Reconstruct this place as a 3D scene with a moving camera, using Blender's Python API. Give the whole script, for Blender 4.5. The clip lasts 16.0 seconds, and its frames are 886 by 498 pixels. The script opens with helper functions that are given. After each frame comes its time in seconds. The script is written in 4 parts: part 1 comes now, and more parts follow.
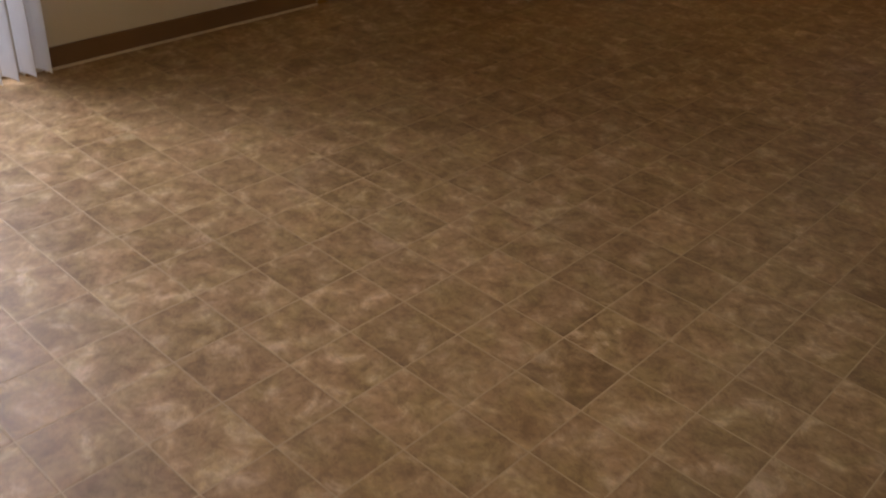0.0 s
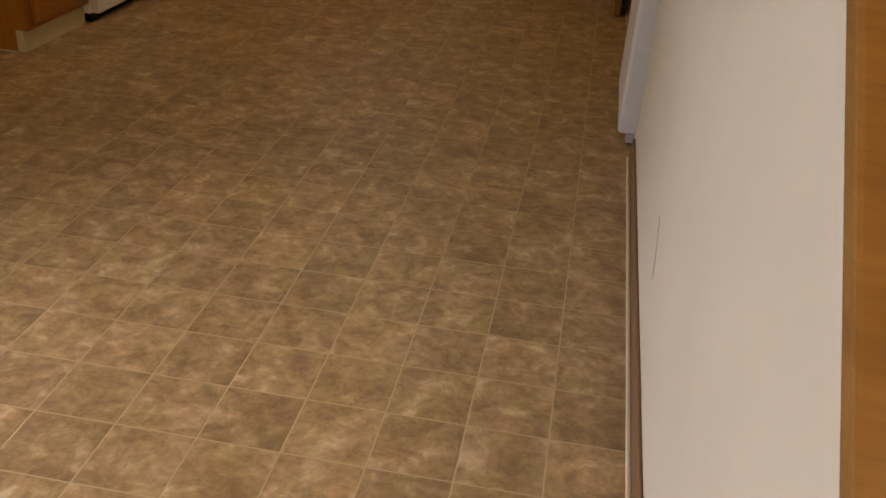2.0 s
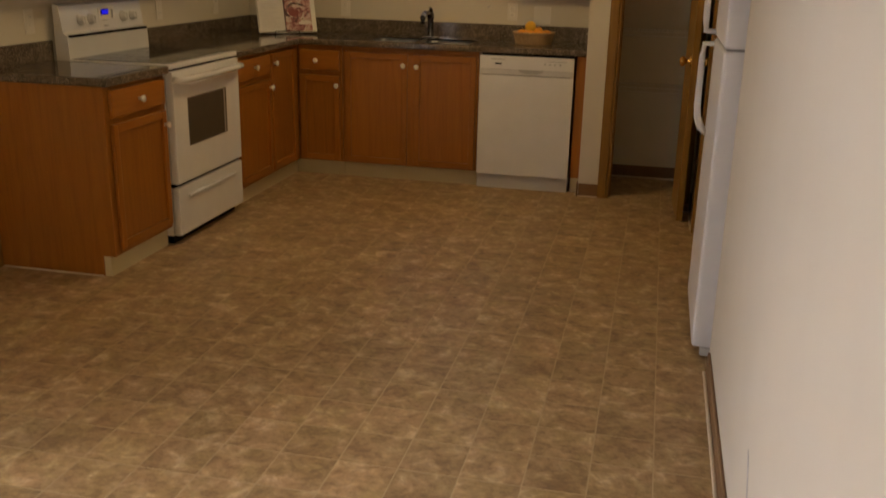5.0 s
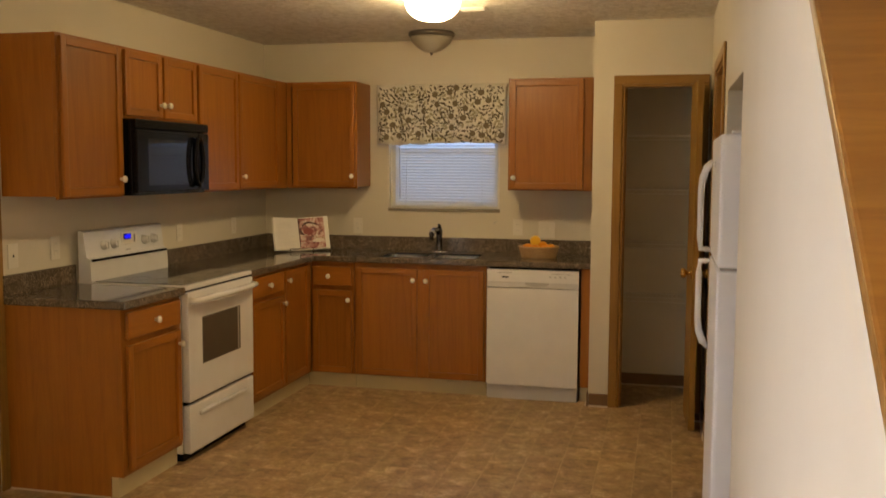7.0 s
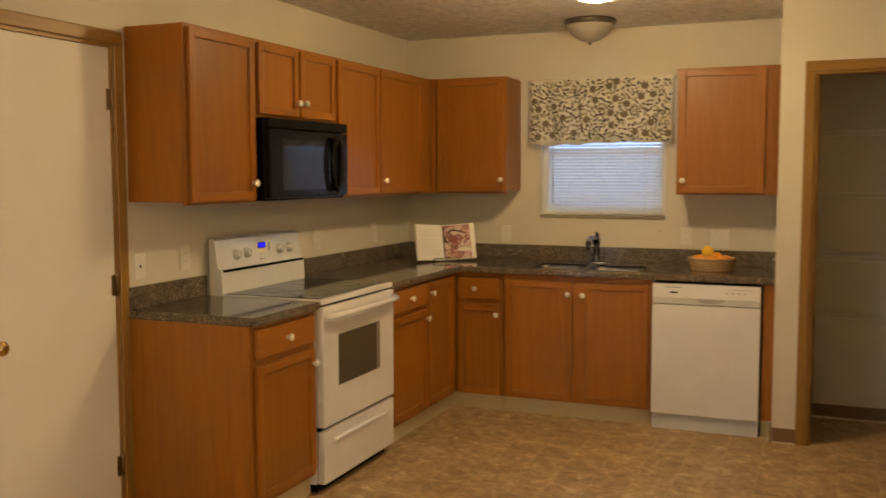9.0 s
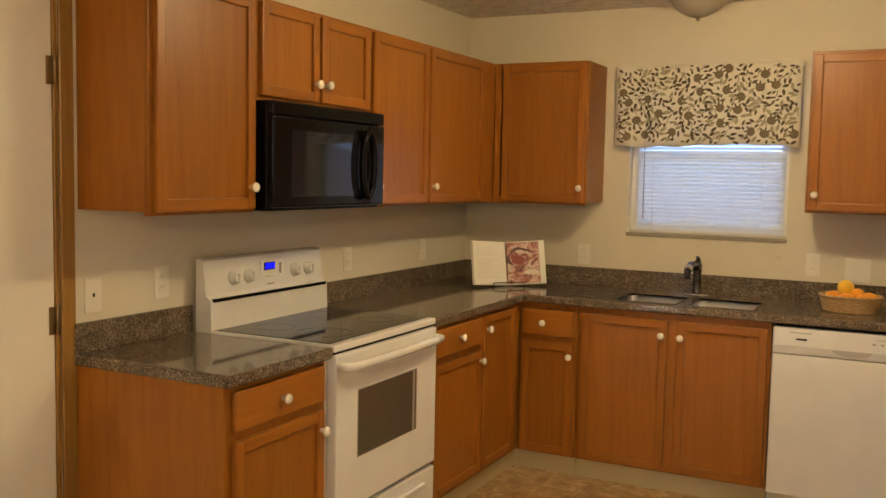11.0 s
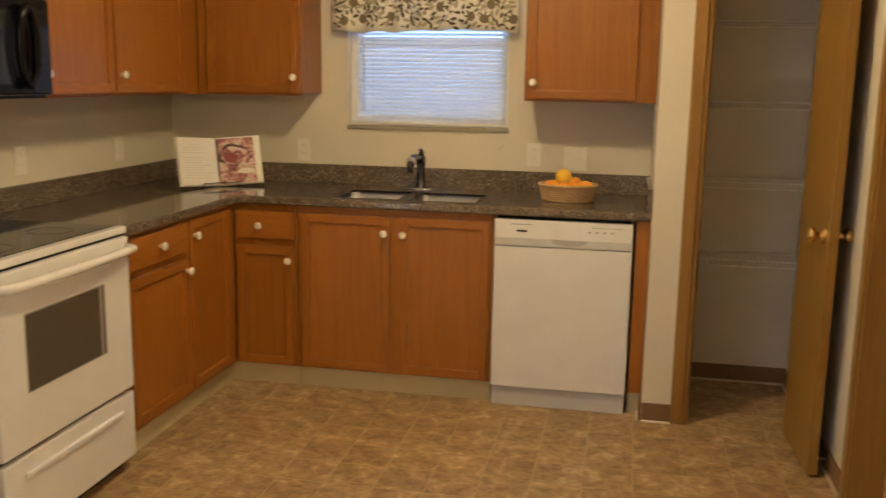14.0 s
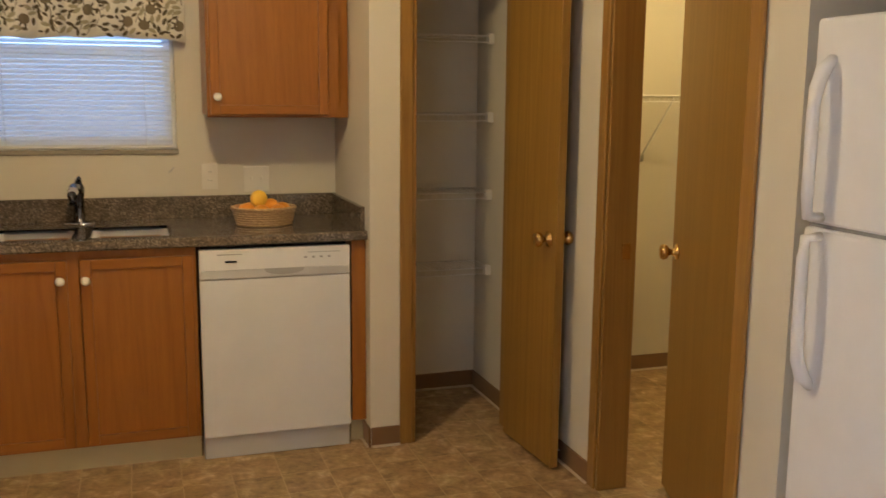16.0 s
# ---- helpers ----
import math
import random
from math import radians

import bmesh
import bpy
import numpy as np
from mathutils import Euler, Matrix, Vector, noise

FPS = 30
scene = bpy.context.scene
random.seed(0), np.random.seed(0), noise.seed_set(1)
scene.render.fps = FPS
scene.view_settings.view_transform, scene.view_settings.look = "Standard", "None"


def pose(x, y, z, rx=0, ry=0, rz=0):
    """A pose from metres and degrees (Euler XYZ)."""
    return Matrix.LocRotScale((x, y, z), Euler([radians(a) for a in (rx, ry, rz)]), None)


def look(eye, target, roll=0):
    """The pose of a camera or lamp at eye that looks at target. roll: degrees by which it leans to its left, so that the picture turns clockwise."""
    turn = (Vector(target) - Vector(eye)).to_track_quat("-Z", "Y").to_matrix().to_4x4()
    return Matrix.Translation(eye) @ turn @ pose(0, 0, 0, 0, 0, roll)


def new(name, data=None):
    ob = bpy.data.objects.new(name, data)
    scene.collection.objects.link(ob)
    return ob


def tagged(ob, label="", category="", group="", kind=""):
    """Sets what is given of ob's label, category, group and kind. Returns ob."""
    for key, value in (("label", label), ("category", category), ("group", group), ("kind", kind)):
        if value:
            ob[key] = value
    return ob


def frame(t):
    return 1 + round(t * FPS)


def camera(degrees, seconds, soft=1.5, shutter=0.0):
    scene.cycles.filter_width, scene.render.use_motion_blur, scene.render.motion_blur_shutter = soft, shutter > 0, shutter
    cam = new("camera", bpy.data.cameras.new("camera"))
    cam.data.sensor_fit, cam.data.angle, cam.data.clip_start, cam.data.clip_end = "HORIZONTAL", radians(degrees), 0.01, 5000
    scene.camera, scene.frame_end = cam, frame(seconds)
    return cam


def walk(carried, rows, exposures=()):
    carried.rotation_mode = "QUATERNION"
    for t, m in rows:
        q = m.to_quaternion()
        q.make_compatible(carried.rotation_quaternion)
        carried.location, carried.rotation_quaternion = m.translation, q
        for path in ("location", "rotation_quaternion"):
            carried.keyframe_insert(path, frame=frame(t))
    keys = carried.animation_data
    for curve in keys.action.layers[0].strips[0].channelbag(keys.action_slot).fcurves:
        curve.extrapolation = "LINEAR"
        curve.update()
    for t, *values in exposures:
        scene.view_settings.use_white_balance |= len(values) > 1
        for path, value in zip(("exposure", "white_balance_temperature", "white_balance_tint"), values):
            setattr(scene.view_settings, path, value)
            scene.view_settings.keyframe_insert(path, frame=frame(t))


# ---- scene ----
cam = camera(51.0, 16.0, soft=1.5, shutter=0.4)
PATH = [
    (0, (3.275, -6.534, 1.391), (2.17, -5.257, 0.319), 4.1),
    (0.5, (3.157, -6.556, 1.382), (2.156, -5.129, 0.401), 2.6),
    (1, (3.052, -6.574, 1.362), (2.535, -4.902, 0.394), 1.4),
    (1.5, (3.033, -6.585, 1.35), (2.788, -4.847, 0.391), 4.5),
    (2, (3.017, -6.581, 1.345), (2.777, -4.845, 0.382), 4.3),
    (2.5, (3.01, -6.576, 1.34), (2.75, -4.844, 0.375), 4.3),
    (3, (3.001, -6.566, 1.338), (2.735, -4.836, 0.369), 4.2),
    (3.5, (2.98, -6.559, 1.348), (2.697, -4.827, 0.388), 4.0),
    (4, (2.956, -6.562, 1.385), (2.618, -4.781, 0.539), 2.9),
    (4.5, (2.964, -6.559, 1.419), (2.584, -4.732, 0.698), 2.1),
    (4.7, (2.963, -6.558, 1.435), (2.568, -4.716, 0.763), 1.8),
    (6.8, (2.999, -6.62, 1.528), (2.539, -4.686, 1.309), -0.0),
    (7, (3.012, -6.613, 1.533), (2.541, -4.677, 1.356), 0.3),
    (7.5, (3.009, -6.626, 1.538), (2.518, -4.69, 1.435), 0.5),
    (8, (2.997, -6.559, 1.509), (2.496, -4.63, 1.347), 0.8),
    (8.5, (2.921, -6.36, 1.51), (2.35, -4.45, 1.346), -1.7),
    (9, (2.782, -6.093, 1.508), (2.022, -4.25, 1.344), -0.1),
    (9.2, (2.719, -5.985, 1.509), (1.928, -4.154, 1.358), 0.3),
    (11.3, (2.374, -4.943, 1.517), (1.435, -3.185, 1.35), 1.0),
    (11.5, (2.36, -4.9, 1.501), (1.391, -3.163, 1.295), 0.6),
    (12, (2.341, -4.843, 1.483), (1.362, -3.127, 1.174), 0.3),
    (12.5, (2.358, -4.808, 1.481), (1.427, -3.079, 1.099), 0.6),
    (13, (2.424, -4.766, 1.501), (1.64, -2.968, 1.109), 0.4),
    (13.5, (2.436, -4.714, 1.493), (1.857, -2.837, 1.118), -0.0),
    (14, (2.425, -4.67, 1.472), (2.043, -2.74, 1.109), 1.0),
    (14.5, (2.3, -4.617, 1.467), (2.184, -2.654, 1.099), 1.6),
    (15, (2.036, -4.614, 1.474), (2.22, -2.643, 1.194), 2.1),
    (15.5, (1.864, -4.447, 1.456), (2.263, -2.509, 1.17), -0.7),
    (16, (1.639, -4.331, 1.461), (2.26, -2.458, 1.14), 0.5),
]
walk(cam, [(t, look(eye, target, roll)) for t, eye, target, roll in PATH],
     [(0, -1.7, 6500, 17), (1, -1.25, 6700, 16), (2, -0.85, 6750, 13), (4.5, -0.75, 6750, 13), (7, -0.1, 6800, 11), (9, 0.25, 6800, 10),
      (11.5, 0.5, 6400, 10), (14.5, 0.5, 6200, 10), (16, 0.24, 5900, 10)])

# ---- world and large lights ----
world = bpy.data.worlds.new("world")
scene.world = world
world.use_nodes = True
_wn = world.node_tree.nodes
_sky = _wn.new("ShaderNodeTexSky")
_sky.sky_type, _sky.sun_disc = "NISHITA", False
_sky.sun_elevation, _sky.sun_rotation = radians(28), radians(200)
world.node_tree.links.new(_sky.outputs[0], _wn["Background"].inputs[0])
_wn["Background"].inputs[1].default_value = 0.06


def area_lamp(name, m, sx, sy, watts, colour):
    d = bpy.data.lights.new(name, "AREA")
    d.shape, d.size, d.size_y, d.energy, d.color = "RECTANGLE", sx, sy, watts, colour
    ob = new(name, d)
    ob.matrix_world = m
    return ob


def bulb(name, x, y, z, watts, colour, radius=0.06):
    d = bpy.data.lights.new(name, "POINT")
    d.energy, d.color, d.shadow_soft_size = watts, colour, radius
    ob = new(name, d)
    ob.location = (x, y, z)
    return ob


WARM = (1.0, 0.70, 0.31)
sun = bpy.data.lights.new("sun", "SUN")
sun.energy, sun.angle, sun.color = 1.0, radians(10), (1.0, 0.95, 0.88)
new("sun", sun).matrix_world = pose(0, 0, 8, 60, 0, 20)
area_lamp("window_daylight", look((1.405, 0.16, 1.65), (1.405, -1.0, 1.6)), 0.80, 0.82, 6.4, (0.40, 0.61, 1.0))
area_lamp("patio_daylight", look((-0.3, -6.1, 1.05), (1.0, -6.1, 0.9)), 1.7, 1.95, 24, (0.88, 0.89, 1.0))
area_lamp("patio_sky", look((-1.1, -6.1, 2.0), (0.9, -6.1, 0.0)), 1.9, 1.95, 250, (0.88, 0.89, 1.0))
bulb("kitchen_bulb", 1.75, -1.69, 2.355, 10.5, WARM, 0.07)
# unseen lamp, assumed in the rear room to warm the south-facing fronts
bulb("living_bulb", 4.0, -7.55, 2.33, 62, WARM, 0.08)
bulb("closet_bulb", 4.1, -1.0, 2.25, 20, (1.0, 0.72, 0.31), 0.08)


# ---- materials ----
def material(name, rough=0.5, metal=0.0, spec=0.5):
    m = bpy.data.materials.new(name)
    m.use_nodes = True
    b = m.node_tree.nodes["Principled BSDF"]
    b.inputs["Roughness"].default_value, b.inputs["Metallic"].default_value = rough, metal
    b.inputs["Specular IOR Level"].default_value = spec
    return m, m.node_tree.nodes, m.node_tree.links, b


def noise_node(n, l, vec, scale, detail=4.0, rough=0.55, distortion=0.0):
    t = n.new("ShaderNodeTexNoise")
    t.inputs["Scale"].default_value, t.inputs["Detail"].default_value = scale, detail
    t.inputs["Roughness"].default_value, t.inputs["Distortion"].default_value = rough, distortion
    l.new(vec, t.inputs["Vector"])
    return t.outputs["Fac"]


def place(n, l, scale=(1, 1, 1), source=None):
    """World position, stretched."""
    g = n.new("ShaderNodeNewGeometry")
    mp = n.new("ShaderNodeMapping")
    mp.inputs["Scale"].default_value = scale
    l.new(source or g.outputs["Position"], mp.inputs["Vector"])
    return mp.outputs[0]


def ramp(n, l, fac, *stops):
    r = n.new("ShaderNodeValToRGB")
    e = r.color_ramp.elements
    while len(e) < len(stops):
        e.new(0.5)
    for el, (p, c) in zip(e, stops):
        el.position, el.color = p, (*c, 1)
    l.new(fac, r.inputs[0])
    return r.outputs[0]


def bump(n, l, b, height, strength=0.2, distance=0.002):
    t = n.new("ShaderNodeBump")
    t.inputs["Strength"].default_value, t.inputs["Distance"].default_value = strength, distance
    l.new(height, t.inputs["Height"])
    l.new(t.outputs[0], b.inputs["Normal"])


def mixed(n, l, fac, a, b, mode="MIX"):
    x = n.new("ShaderNodeMix")
    x.data_type, x.blend_type = "RGBA", mode
    for s, v in ((0, fac), (6, a), (7, b)):
        if isinstance(v, (int, float)):
            x.inputs[s].default_value = v
        elif isinstance(v, tuple):
            x.inputs[s].default_value = (*v, 1)
        else:
            l.new(v, x.inputs[s])
    return x.outputs[2]


def paint(name, colour, rough=0.6, vary=0.06, grain=220.0, relief=0.12, distance=0.001):
    m, n, l, b = material(name, rough, 0.0, 0.22)
    p = place(n, l)
    lo, hi = tuple(c * (1 - vary) for c in colour), tuple(min(1, c * (1 + vary)) for c in colour)
    l.new(ramp(n, l, noise_node(n, l, p, 1.7), (0.3, lo), (0.7, hi)), b.inputs["Base Color"])
    bump(n, l, b, noise_node(n, l, p, grain, 3), relief, distance)
    return m


def wood(name, dark, light, scale, rough=0.35, relief=0.12):
    """Oak: long grain streaks, pores and a slow change of tone; scale stretches the grain."""
    m, n, l, b = material(name, rough)
    info = n.new("ShaderNodeObjectInfo")
    g = n.new("ShaderNodeNewGeometry")
    add = n.new("ShaderNodeVectorMath")
    add.operation = "MULTIPLY_ADD"
    add.inputs[1].default_value = (7, 5, 3)
    l.new(info.outputs["Random"], add.inputs[0])
    l.new(g.outputs["Position"], add.inputs[2])
    p = place(n, l, scale, add.outputs[0])
    broad = noise_node(n, l, p, 0.5, 6, 0.62, 2.6)
    fine = noise_node(n, l, p, 11.0, 4, 0.6, 0.3)
    c1 = ramp(n, l, broad, (0.28, dark), (0.5, tuple((a + c) / 2 for a, c in zip(dark, light))), (0.72, light))
    pores = ramp(n, l, fine, (0.30, (0.62, 0.55, 0.48)), (0.44, (1, 1, 1)))
    tone = ramp(n, l, info.outputs["Random"], (0, (0.9, 0.9, 0.9)), (1, (1.06, 1.05, 1.03)))
    wave = n.new("ShaderNodeTexWave")
    wave.bands_direction = "DIAGONAL"
    for key, value in (("Scale", 0.22), ("Distortion", 14.0), ("Detail", 2.0), ("Detail Scale", 0.25)):
        wave.inputs[key].default_value = value
    l.new(p, wave.inputs["Vector"])
    rings = ramp(n, l, wave.outputs["Fac"], (0.0, (0.60, 0.54, 0.46)), (0.20, (1, 1, 1)))
    c1 = mixed(n, l, 0.16, c1, rings, "MULTIPLY")
    c2 = mixed(n, l, 0.30, c1, pores, "MULTIPLY")
    l.new(mixed(n, l, 1.0, c2, tone, "MULTIPLY"), b.inputs["Base Color"])
    bump(n, l, b, fine, relief, 0.001)
    b.inputs["Coat Weight"].default_value, b.inputs["Coat Roughness"].default_value = 0.10, 0.3
    b.inputs["Specular IOR Level"].default_value = 0.32
    return m


def plain(name, colour, rough=0.4, metal=0.0, coat=0.0):
    m, n, l, b = material(name, rough, metal)
    p = place(n, l)
    f = noise_node(n, l, p, 9.0, 4)
    l.new(ramp(n, l, f, (0.3, tuple(c * 0.95 for c in colour)), (0.7, colour)), b.inputs["Base Color"])
    r = n.new("ShaderNodeMapRange")
    r.inputs["To Min"].default_value, r.inputs["To Max"].default_value = rough * 0.85, min(1, rough * 1.2)
    l.new(noise_node(n, l, p, 30.0, 4), r.inputs[0])
    l.new(r.outputs[0], b.inputs["Roughness"])
    b.inputs["Coat Weight"].default_value = coat
    return m


def floor_material():
    m, n, l, b = material("mottled_vinyl_tile", 0.36, 0, 0.5)
    info, g = n.new("ShaderNodeObjectInfo"), n.new("ShaderNodeNewGeometry")
    s = n.new("ShaderNodeMath")
    s.operation = "ADD"
    l.new(info.outputs["Random"], s.inputs[0])
    l.new(g.outputs["Random Per Island"], s.inputs[1])
    add = n.new("ShaderNodeVectorMath")
    add.operation = "MULTIPLY_ADD"
    add.inputs[1].default_value = (13, 9, 4)
    l.new(s.outputs[0], add.inputs[0])
    l.new(g.outputs["Position"], add.inputs[2])
    p = add.outputs[0]
    big = noise_node(n, l, p, 12.0, 7, 0.64, 0.5)
    fine = noise_node(n, l, p, 42.0, 5, 0.65, 0.3)
    c1 = ramp(n, l, big, (0.34, (0.250, 0.153, 0.065)), (0.46, (0.350, 0.227, 0.103)), (0.55, (0.420, 0.282, 0.137)), (0.68, (0.60, 0.445, 0.266)))
    hue = ramp(n, l, noise_node(n, l, p, 8.0, 3, 0.5, 0.6), (0.36, (0.98, 1.02, 0.94)), (0.50, (1.0, 1.0, 1.0)), (0.64, (1.03, 0.99, 1.02)))
    c1 = mixed(n, l, 0.9, c1, hue, "MULTIPLY")
    c2 = ramp(n, l, fine, (0.34, (0.70, 0.67, 0.65)), (0.53, (1.0, 1.0, 1.0)), (0.72, (1.25, 1.23, 1.19)))
    fr = n.new("ShaderNodeMath")
    fr.operation = "FRACT"
    l.new(s.outputs[0], fr.inputs[0])
    tone = ramp(n, l, fr.outputs[0], (0, (0.88, 0.87, 0.86)), (1, (1.08, 1.08, 1.08)))
    c3 = mixed(n, l, 0.8, c1, c2, "MULTIPLY")
    l.new(mixed(n, l, 1.0, c3, tone, "MULTIPLY"), b.inputs["Base Color"])
    bump(n, l, b, fine, 0.25, 0.0012)
    r = n.new("ShaderNodeMapRange")
    r.inputs["To Min"].default_value, r.inputs["To Max"].default_value = 0.38, 0.54
    l.new(big, r.inputs[0])
    l.new(r.outputs[0], b.inputs["Roughness"])
    return m


def granite_material():
    m, n, l, b = material("speckled_brown_laminate", 0.07)
    p = place(n, l)
    v = n.new("ShaderNodeTexVoronoi")
    v.inputs["Scale"].default_value = 230
    l.new(p, v.inputs["Vector"])
    sp = n.new("ShaderNodeSeparateColor")
    l.new(v.outputs["Color"], sp.inputs[0])
    c1 = ramp(n, l, sp.outputs[0], (0.0, (0.060, 0.046, 0.034)), (0.45, (0.125, 0.096, 0.066)), (0.75, (0.165, 0.130, 0.092)), (0.95, (0.285, 0.235, 0.175)))
    cloud = ramp(n, l, noise_node(n, l, p, 22.0, 5, 0.6), (0.35, (0.62, 0.60, 0.58)), (0.65, (1.15, 1.12, 1.08)))
    l.new(mixed(n, l, 0.8, c1, cloud, "MULTIPLY"), b.inputs["Base Color"])
    bump(n, l, b, noise_node(n, l, p, 60, 3), 0.03, 0.0006)
    return m


def ceiling_material():
    m, n, l, b = material("stippled_ceiling_paint", 0.9)
    p = place(n, l)
    f = noise_node(n, l, p, 20.0, 5, 0.6, 0.8)
    # stipple hollows coloured darker than the peaks, relief shade put into the colour
    l.new(ramp(n, l, f, (0.38, (0.70, 0.67, 0.60)), (0.58, (0.88, 0.86, 0.80))), b.inputs["Base Color"])
    bump(n, l, b, f, 1.0, 0.024)
    return m


def cloth_material(name, colour, translucent=0.25):
    m, n, l, b = material(name, 0.9)
    p = place(n, l)
    w = n.new("ShaderNodeTexWave")
    w.inputs["Scale"].default_value = 260
    l.new(p, w.inputs["Vector"])
    l.new(ramp(n, l, noise_node(n, l, p, 14, 4), (0.3, tuple(c * 0.9 for c in colour)), (0.7, colour)), b.inputs["Base Color"])
    bump(n, l, b, w.outputs["Fac"], 0.15, 0.0006)
    t = n.new("ShaderNodeBsdfTranslucent")
    t.inputs[0].default_value = (*colour, 1)
    x = n.new("ShaderNodeMixShader")
    x.inputs[0].default_value = translucent
    l.new(b.outputs[0], x.inputs[1])
    l.new(t.outputs[0], x.inputs[2])
    l.new(x.outputs[0], n["Material Output"].inputs[0])
    return m


def glass_material(name, tint=(0.95, 0.97, 1.0), rough=0.0):
    m, n, l, b = material(name, rough)
    b.inputs["Transmission Weight"].default_value, b.inputs["IOR"].default_value = 1.0, 1.45
    b.inputs["Base Color"].default_value = (*tint, 1)
    return m


def glow_material(name, colour, strength):
    m, n, l, b = material(name, 0.3)
    b.inputs["Base Color"].default_value = (0.9, 0.88, 0.82, 1)
    b.inputs["Emission Color"].default_value, b.inputs["Emission Strength"].default_value = (*colour, 1), strength
    return m


def weave_material():
    m, n, l, b = material("woven_straw", 0.6)
    p = place(n, l, (1, 1, 3.2))
    f = noise_node(n, l, p, 110, 3)
    l.new(ramp(n, l, f, (0.35, (0.36, 0.21, 0.085)), (0.65, (0.60, 0.41, 0.20))), b.inputs["Base Color"])
    bump(n, l, b, f, 0.5, 0.002)
    return m


WALL = paint("cream_wall_paint", (0.64, 0.585, 0.465), 0.62, 0.03)
CLOSET_WALL = paint("closet_wall_paint", (0.72, 0.64, 0.48), 0.65, 0.03)
CEIL = ceiling_material()
TILE = floor_material()
GROUT = paint("tan_tile_joint", (0.50, 0.375, 0.22), 0.6, 0.12, 90)
OAK_V = wood("oak_upright_grain", (0.265, 0.091, 0.0092), (0.338, 0.126, 0.0145), (30, 30, 2.0))
OAK_H = wood("oak_level_grain", (0.265, 0.091, 0.0092), (0.338, 0.126, 0.0145), (2.5, 2.5, 34))
TRIM_V = wood("stained_trim_upright", (0.258, 0.130, 0.023), (0.350, 0.186, 0.037), (36, 36, 1.6), 0.4)
TRIM_H = wood("stained_trim_level", (0.258, 0.130, 0.023), (0.350, 0.186, 0.037), (2.0, 2.0, 36), 0.4)
CAP = wood("golden_oak_cap", (0.205, 0.098, 0.021), (0.30, 0.152, 0.036), (2.0, 2.0, 36), 0.4)
SLAB = wood("stained_flush_door", (0.230, 0.122, 0.020), (0.302, 0.166, 0.032), (34, 34, 1.3), 0.42)
BASE = paint("brown_vinyl_base", (0.20, 0.115, 0.055), 0.5, 0.10, 60)
QUARTER = paint("cream_caulk", (0.62, 0.52, 0.38), 0.5, 0.08, 80)
TOE = paint("beige_vinyl_toe_kick", (0.54, 0.46, 0.275), 0.55, 0.08, 60)
GRANITE = granite_material()
ENAMEL = plain("white_enamel", (0.74, 0.73, 0.70), 0.22, 0, 0.3)
FRIDGE = plain("white_textured_steel", (0.78, 0.77, 0.75), 0.34)
WHITE = plain("white_plastic", (0.76, 0.73, 0.66), 0.4)
PLATE = plain("cream_plate_plastic", (0.75, 0.705, 0.60), 0.45)
KNOB = plain("white_ceramic", (0.85, 0.80, 0.70), 0.18, 0, 0.4)
DOORPAINT = paint("cream_door_paint", (0.74, 0.69, 0.58), 0.5, 0.03, 160, 0.05)
BLACK = plain("black_plastic", (0.004, 0.004, 0.005), 0.16)
BLACKGLASS = plain("black_glass", (0.008, 0.008, 0.009), 0.06, 0, 0.0)
MWGLASS = plain("smoked_microwave_glass", (0.012, 0.013, 0.020), 0.05)
WINDOWGLASS = plain("dark_oven_glass", (0.085, 0.074, 0.055), 0.10, 0, 0.2)
OVENTRIM = plain("grey_oven_glass_border", (0.30, 0.285, 0.25), 0.2)
SILL = paint("worn_grey_sill_paint", (0.31, 0.275, 0.215), 0.5, 0.15, 60)
MWGLASS.node_tree.nodes["Principled BSDF"].inputs["Specular IOR Level"].default_value = 0.42
GREY = plain("grey_mark", (0.30, 0.29, 0.27), 0.5)
SCOOP = plain("grip_recess_shade", (0.40, 0.385, 0.36), 0.45)
GREYWHITE = plain("pale_grey_plastic", (0.56, 0.55, 0.53), 0.4)
CHROME = plain("chrome", (0.72, 0.72, 0.74), 0.12, 1.0)
STEEL = plain("brushed_steel", (0.86, 0.84, 0.81), 0.36, 0.8)
DARKCHROME = plain("dark_chrome_faucet", (0.14, 0.14, 0.15), 0.14, 1.0)
BRASS = plain("polished_brass", (0.72, 0.48, 0.17), 0.2, 1.0)
HINGE = plain("dull_bronze", (0.30, 0.21, 0.10), 0.35, 0.9)
PEWTER = plain("pewter_ring", (0.16, 0.14, 0.12), 0.35, 0.8)
FROST = plain("alabaster_glass", (0.37, 0.34, 0.28), 0.35)
SLAT = cloth_material("white_blind_slat", (0.88, 0.89, 0.90), 0.58)
CLOTH = cloth_material("cream_cotton", (0.84, 0.80, 0.68), 0.22)
PRINT_DARK = cloth_material("olive_print", (0.105, 0.082, 0.042), 0.08)
PRINT_MID = cloth_material("brown_print", (0.21, 0.165, 0.10), 0.08)
PAPER = paint("page_paper", (0.80, 0.76, 0.66), 0.7, 0.03, 60)
INK = paint("pale_ink", (0.66, 0.62, 0.53), 0.7, 0.05)
PHOTO_RED = paint("photo_dark_red", (0.26, 0.055, 0.045), 0.3, 0.25, 40)


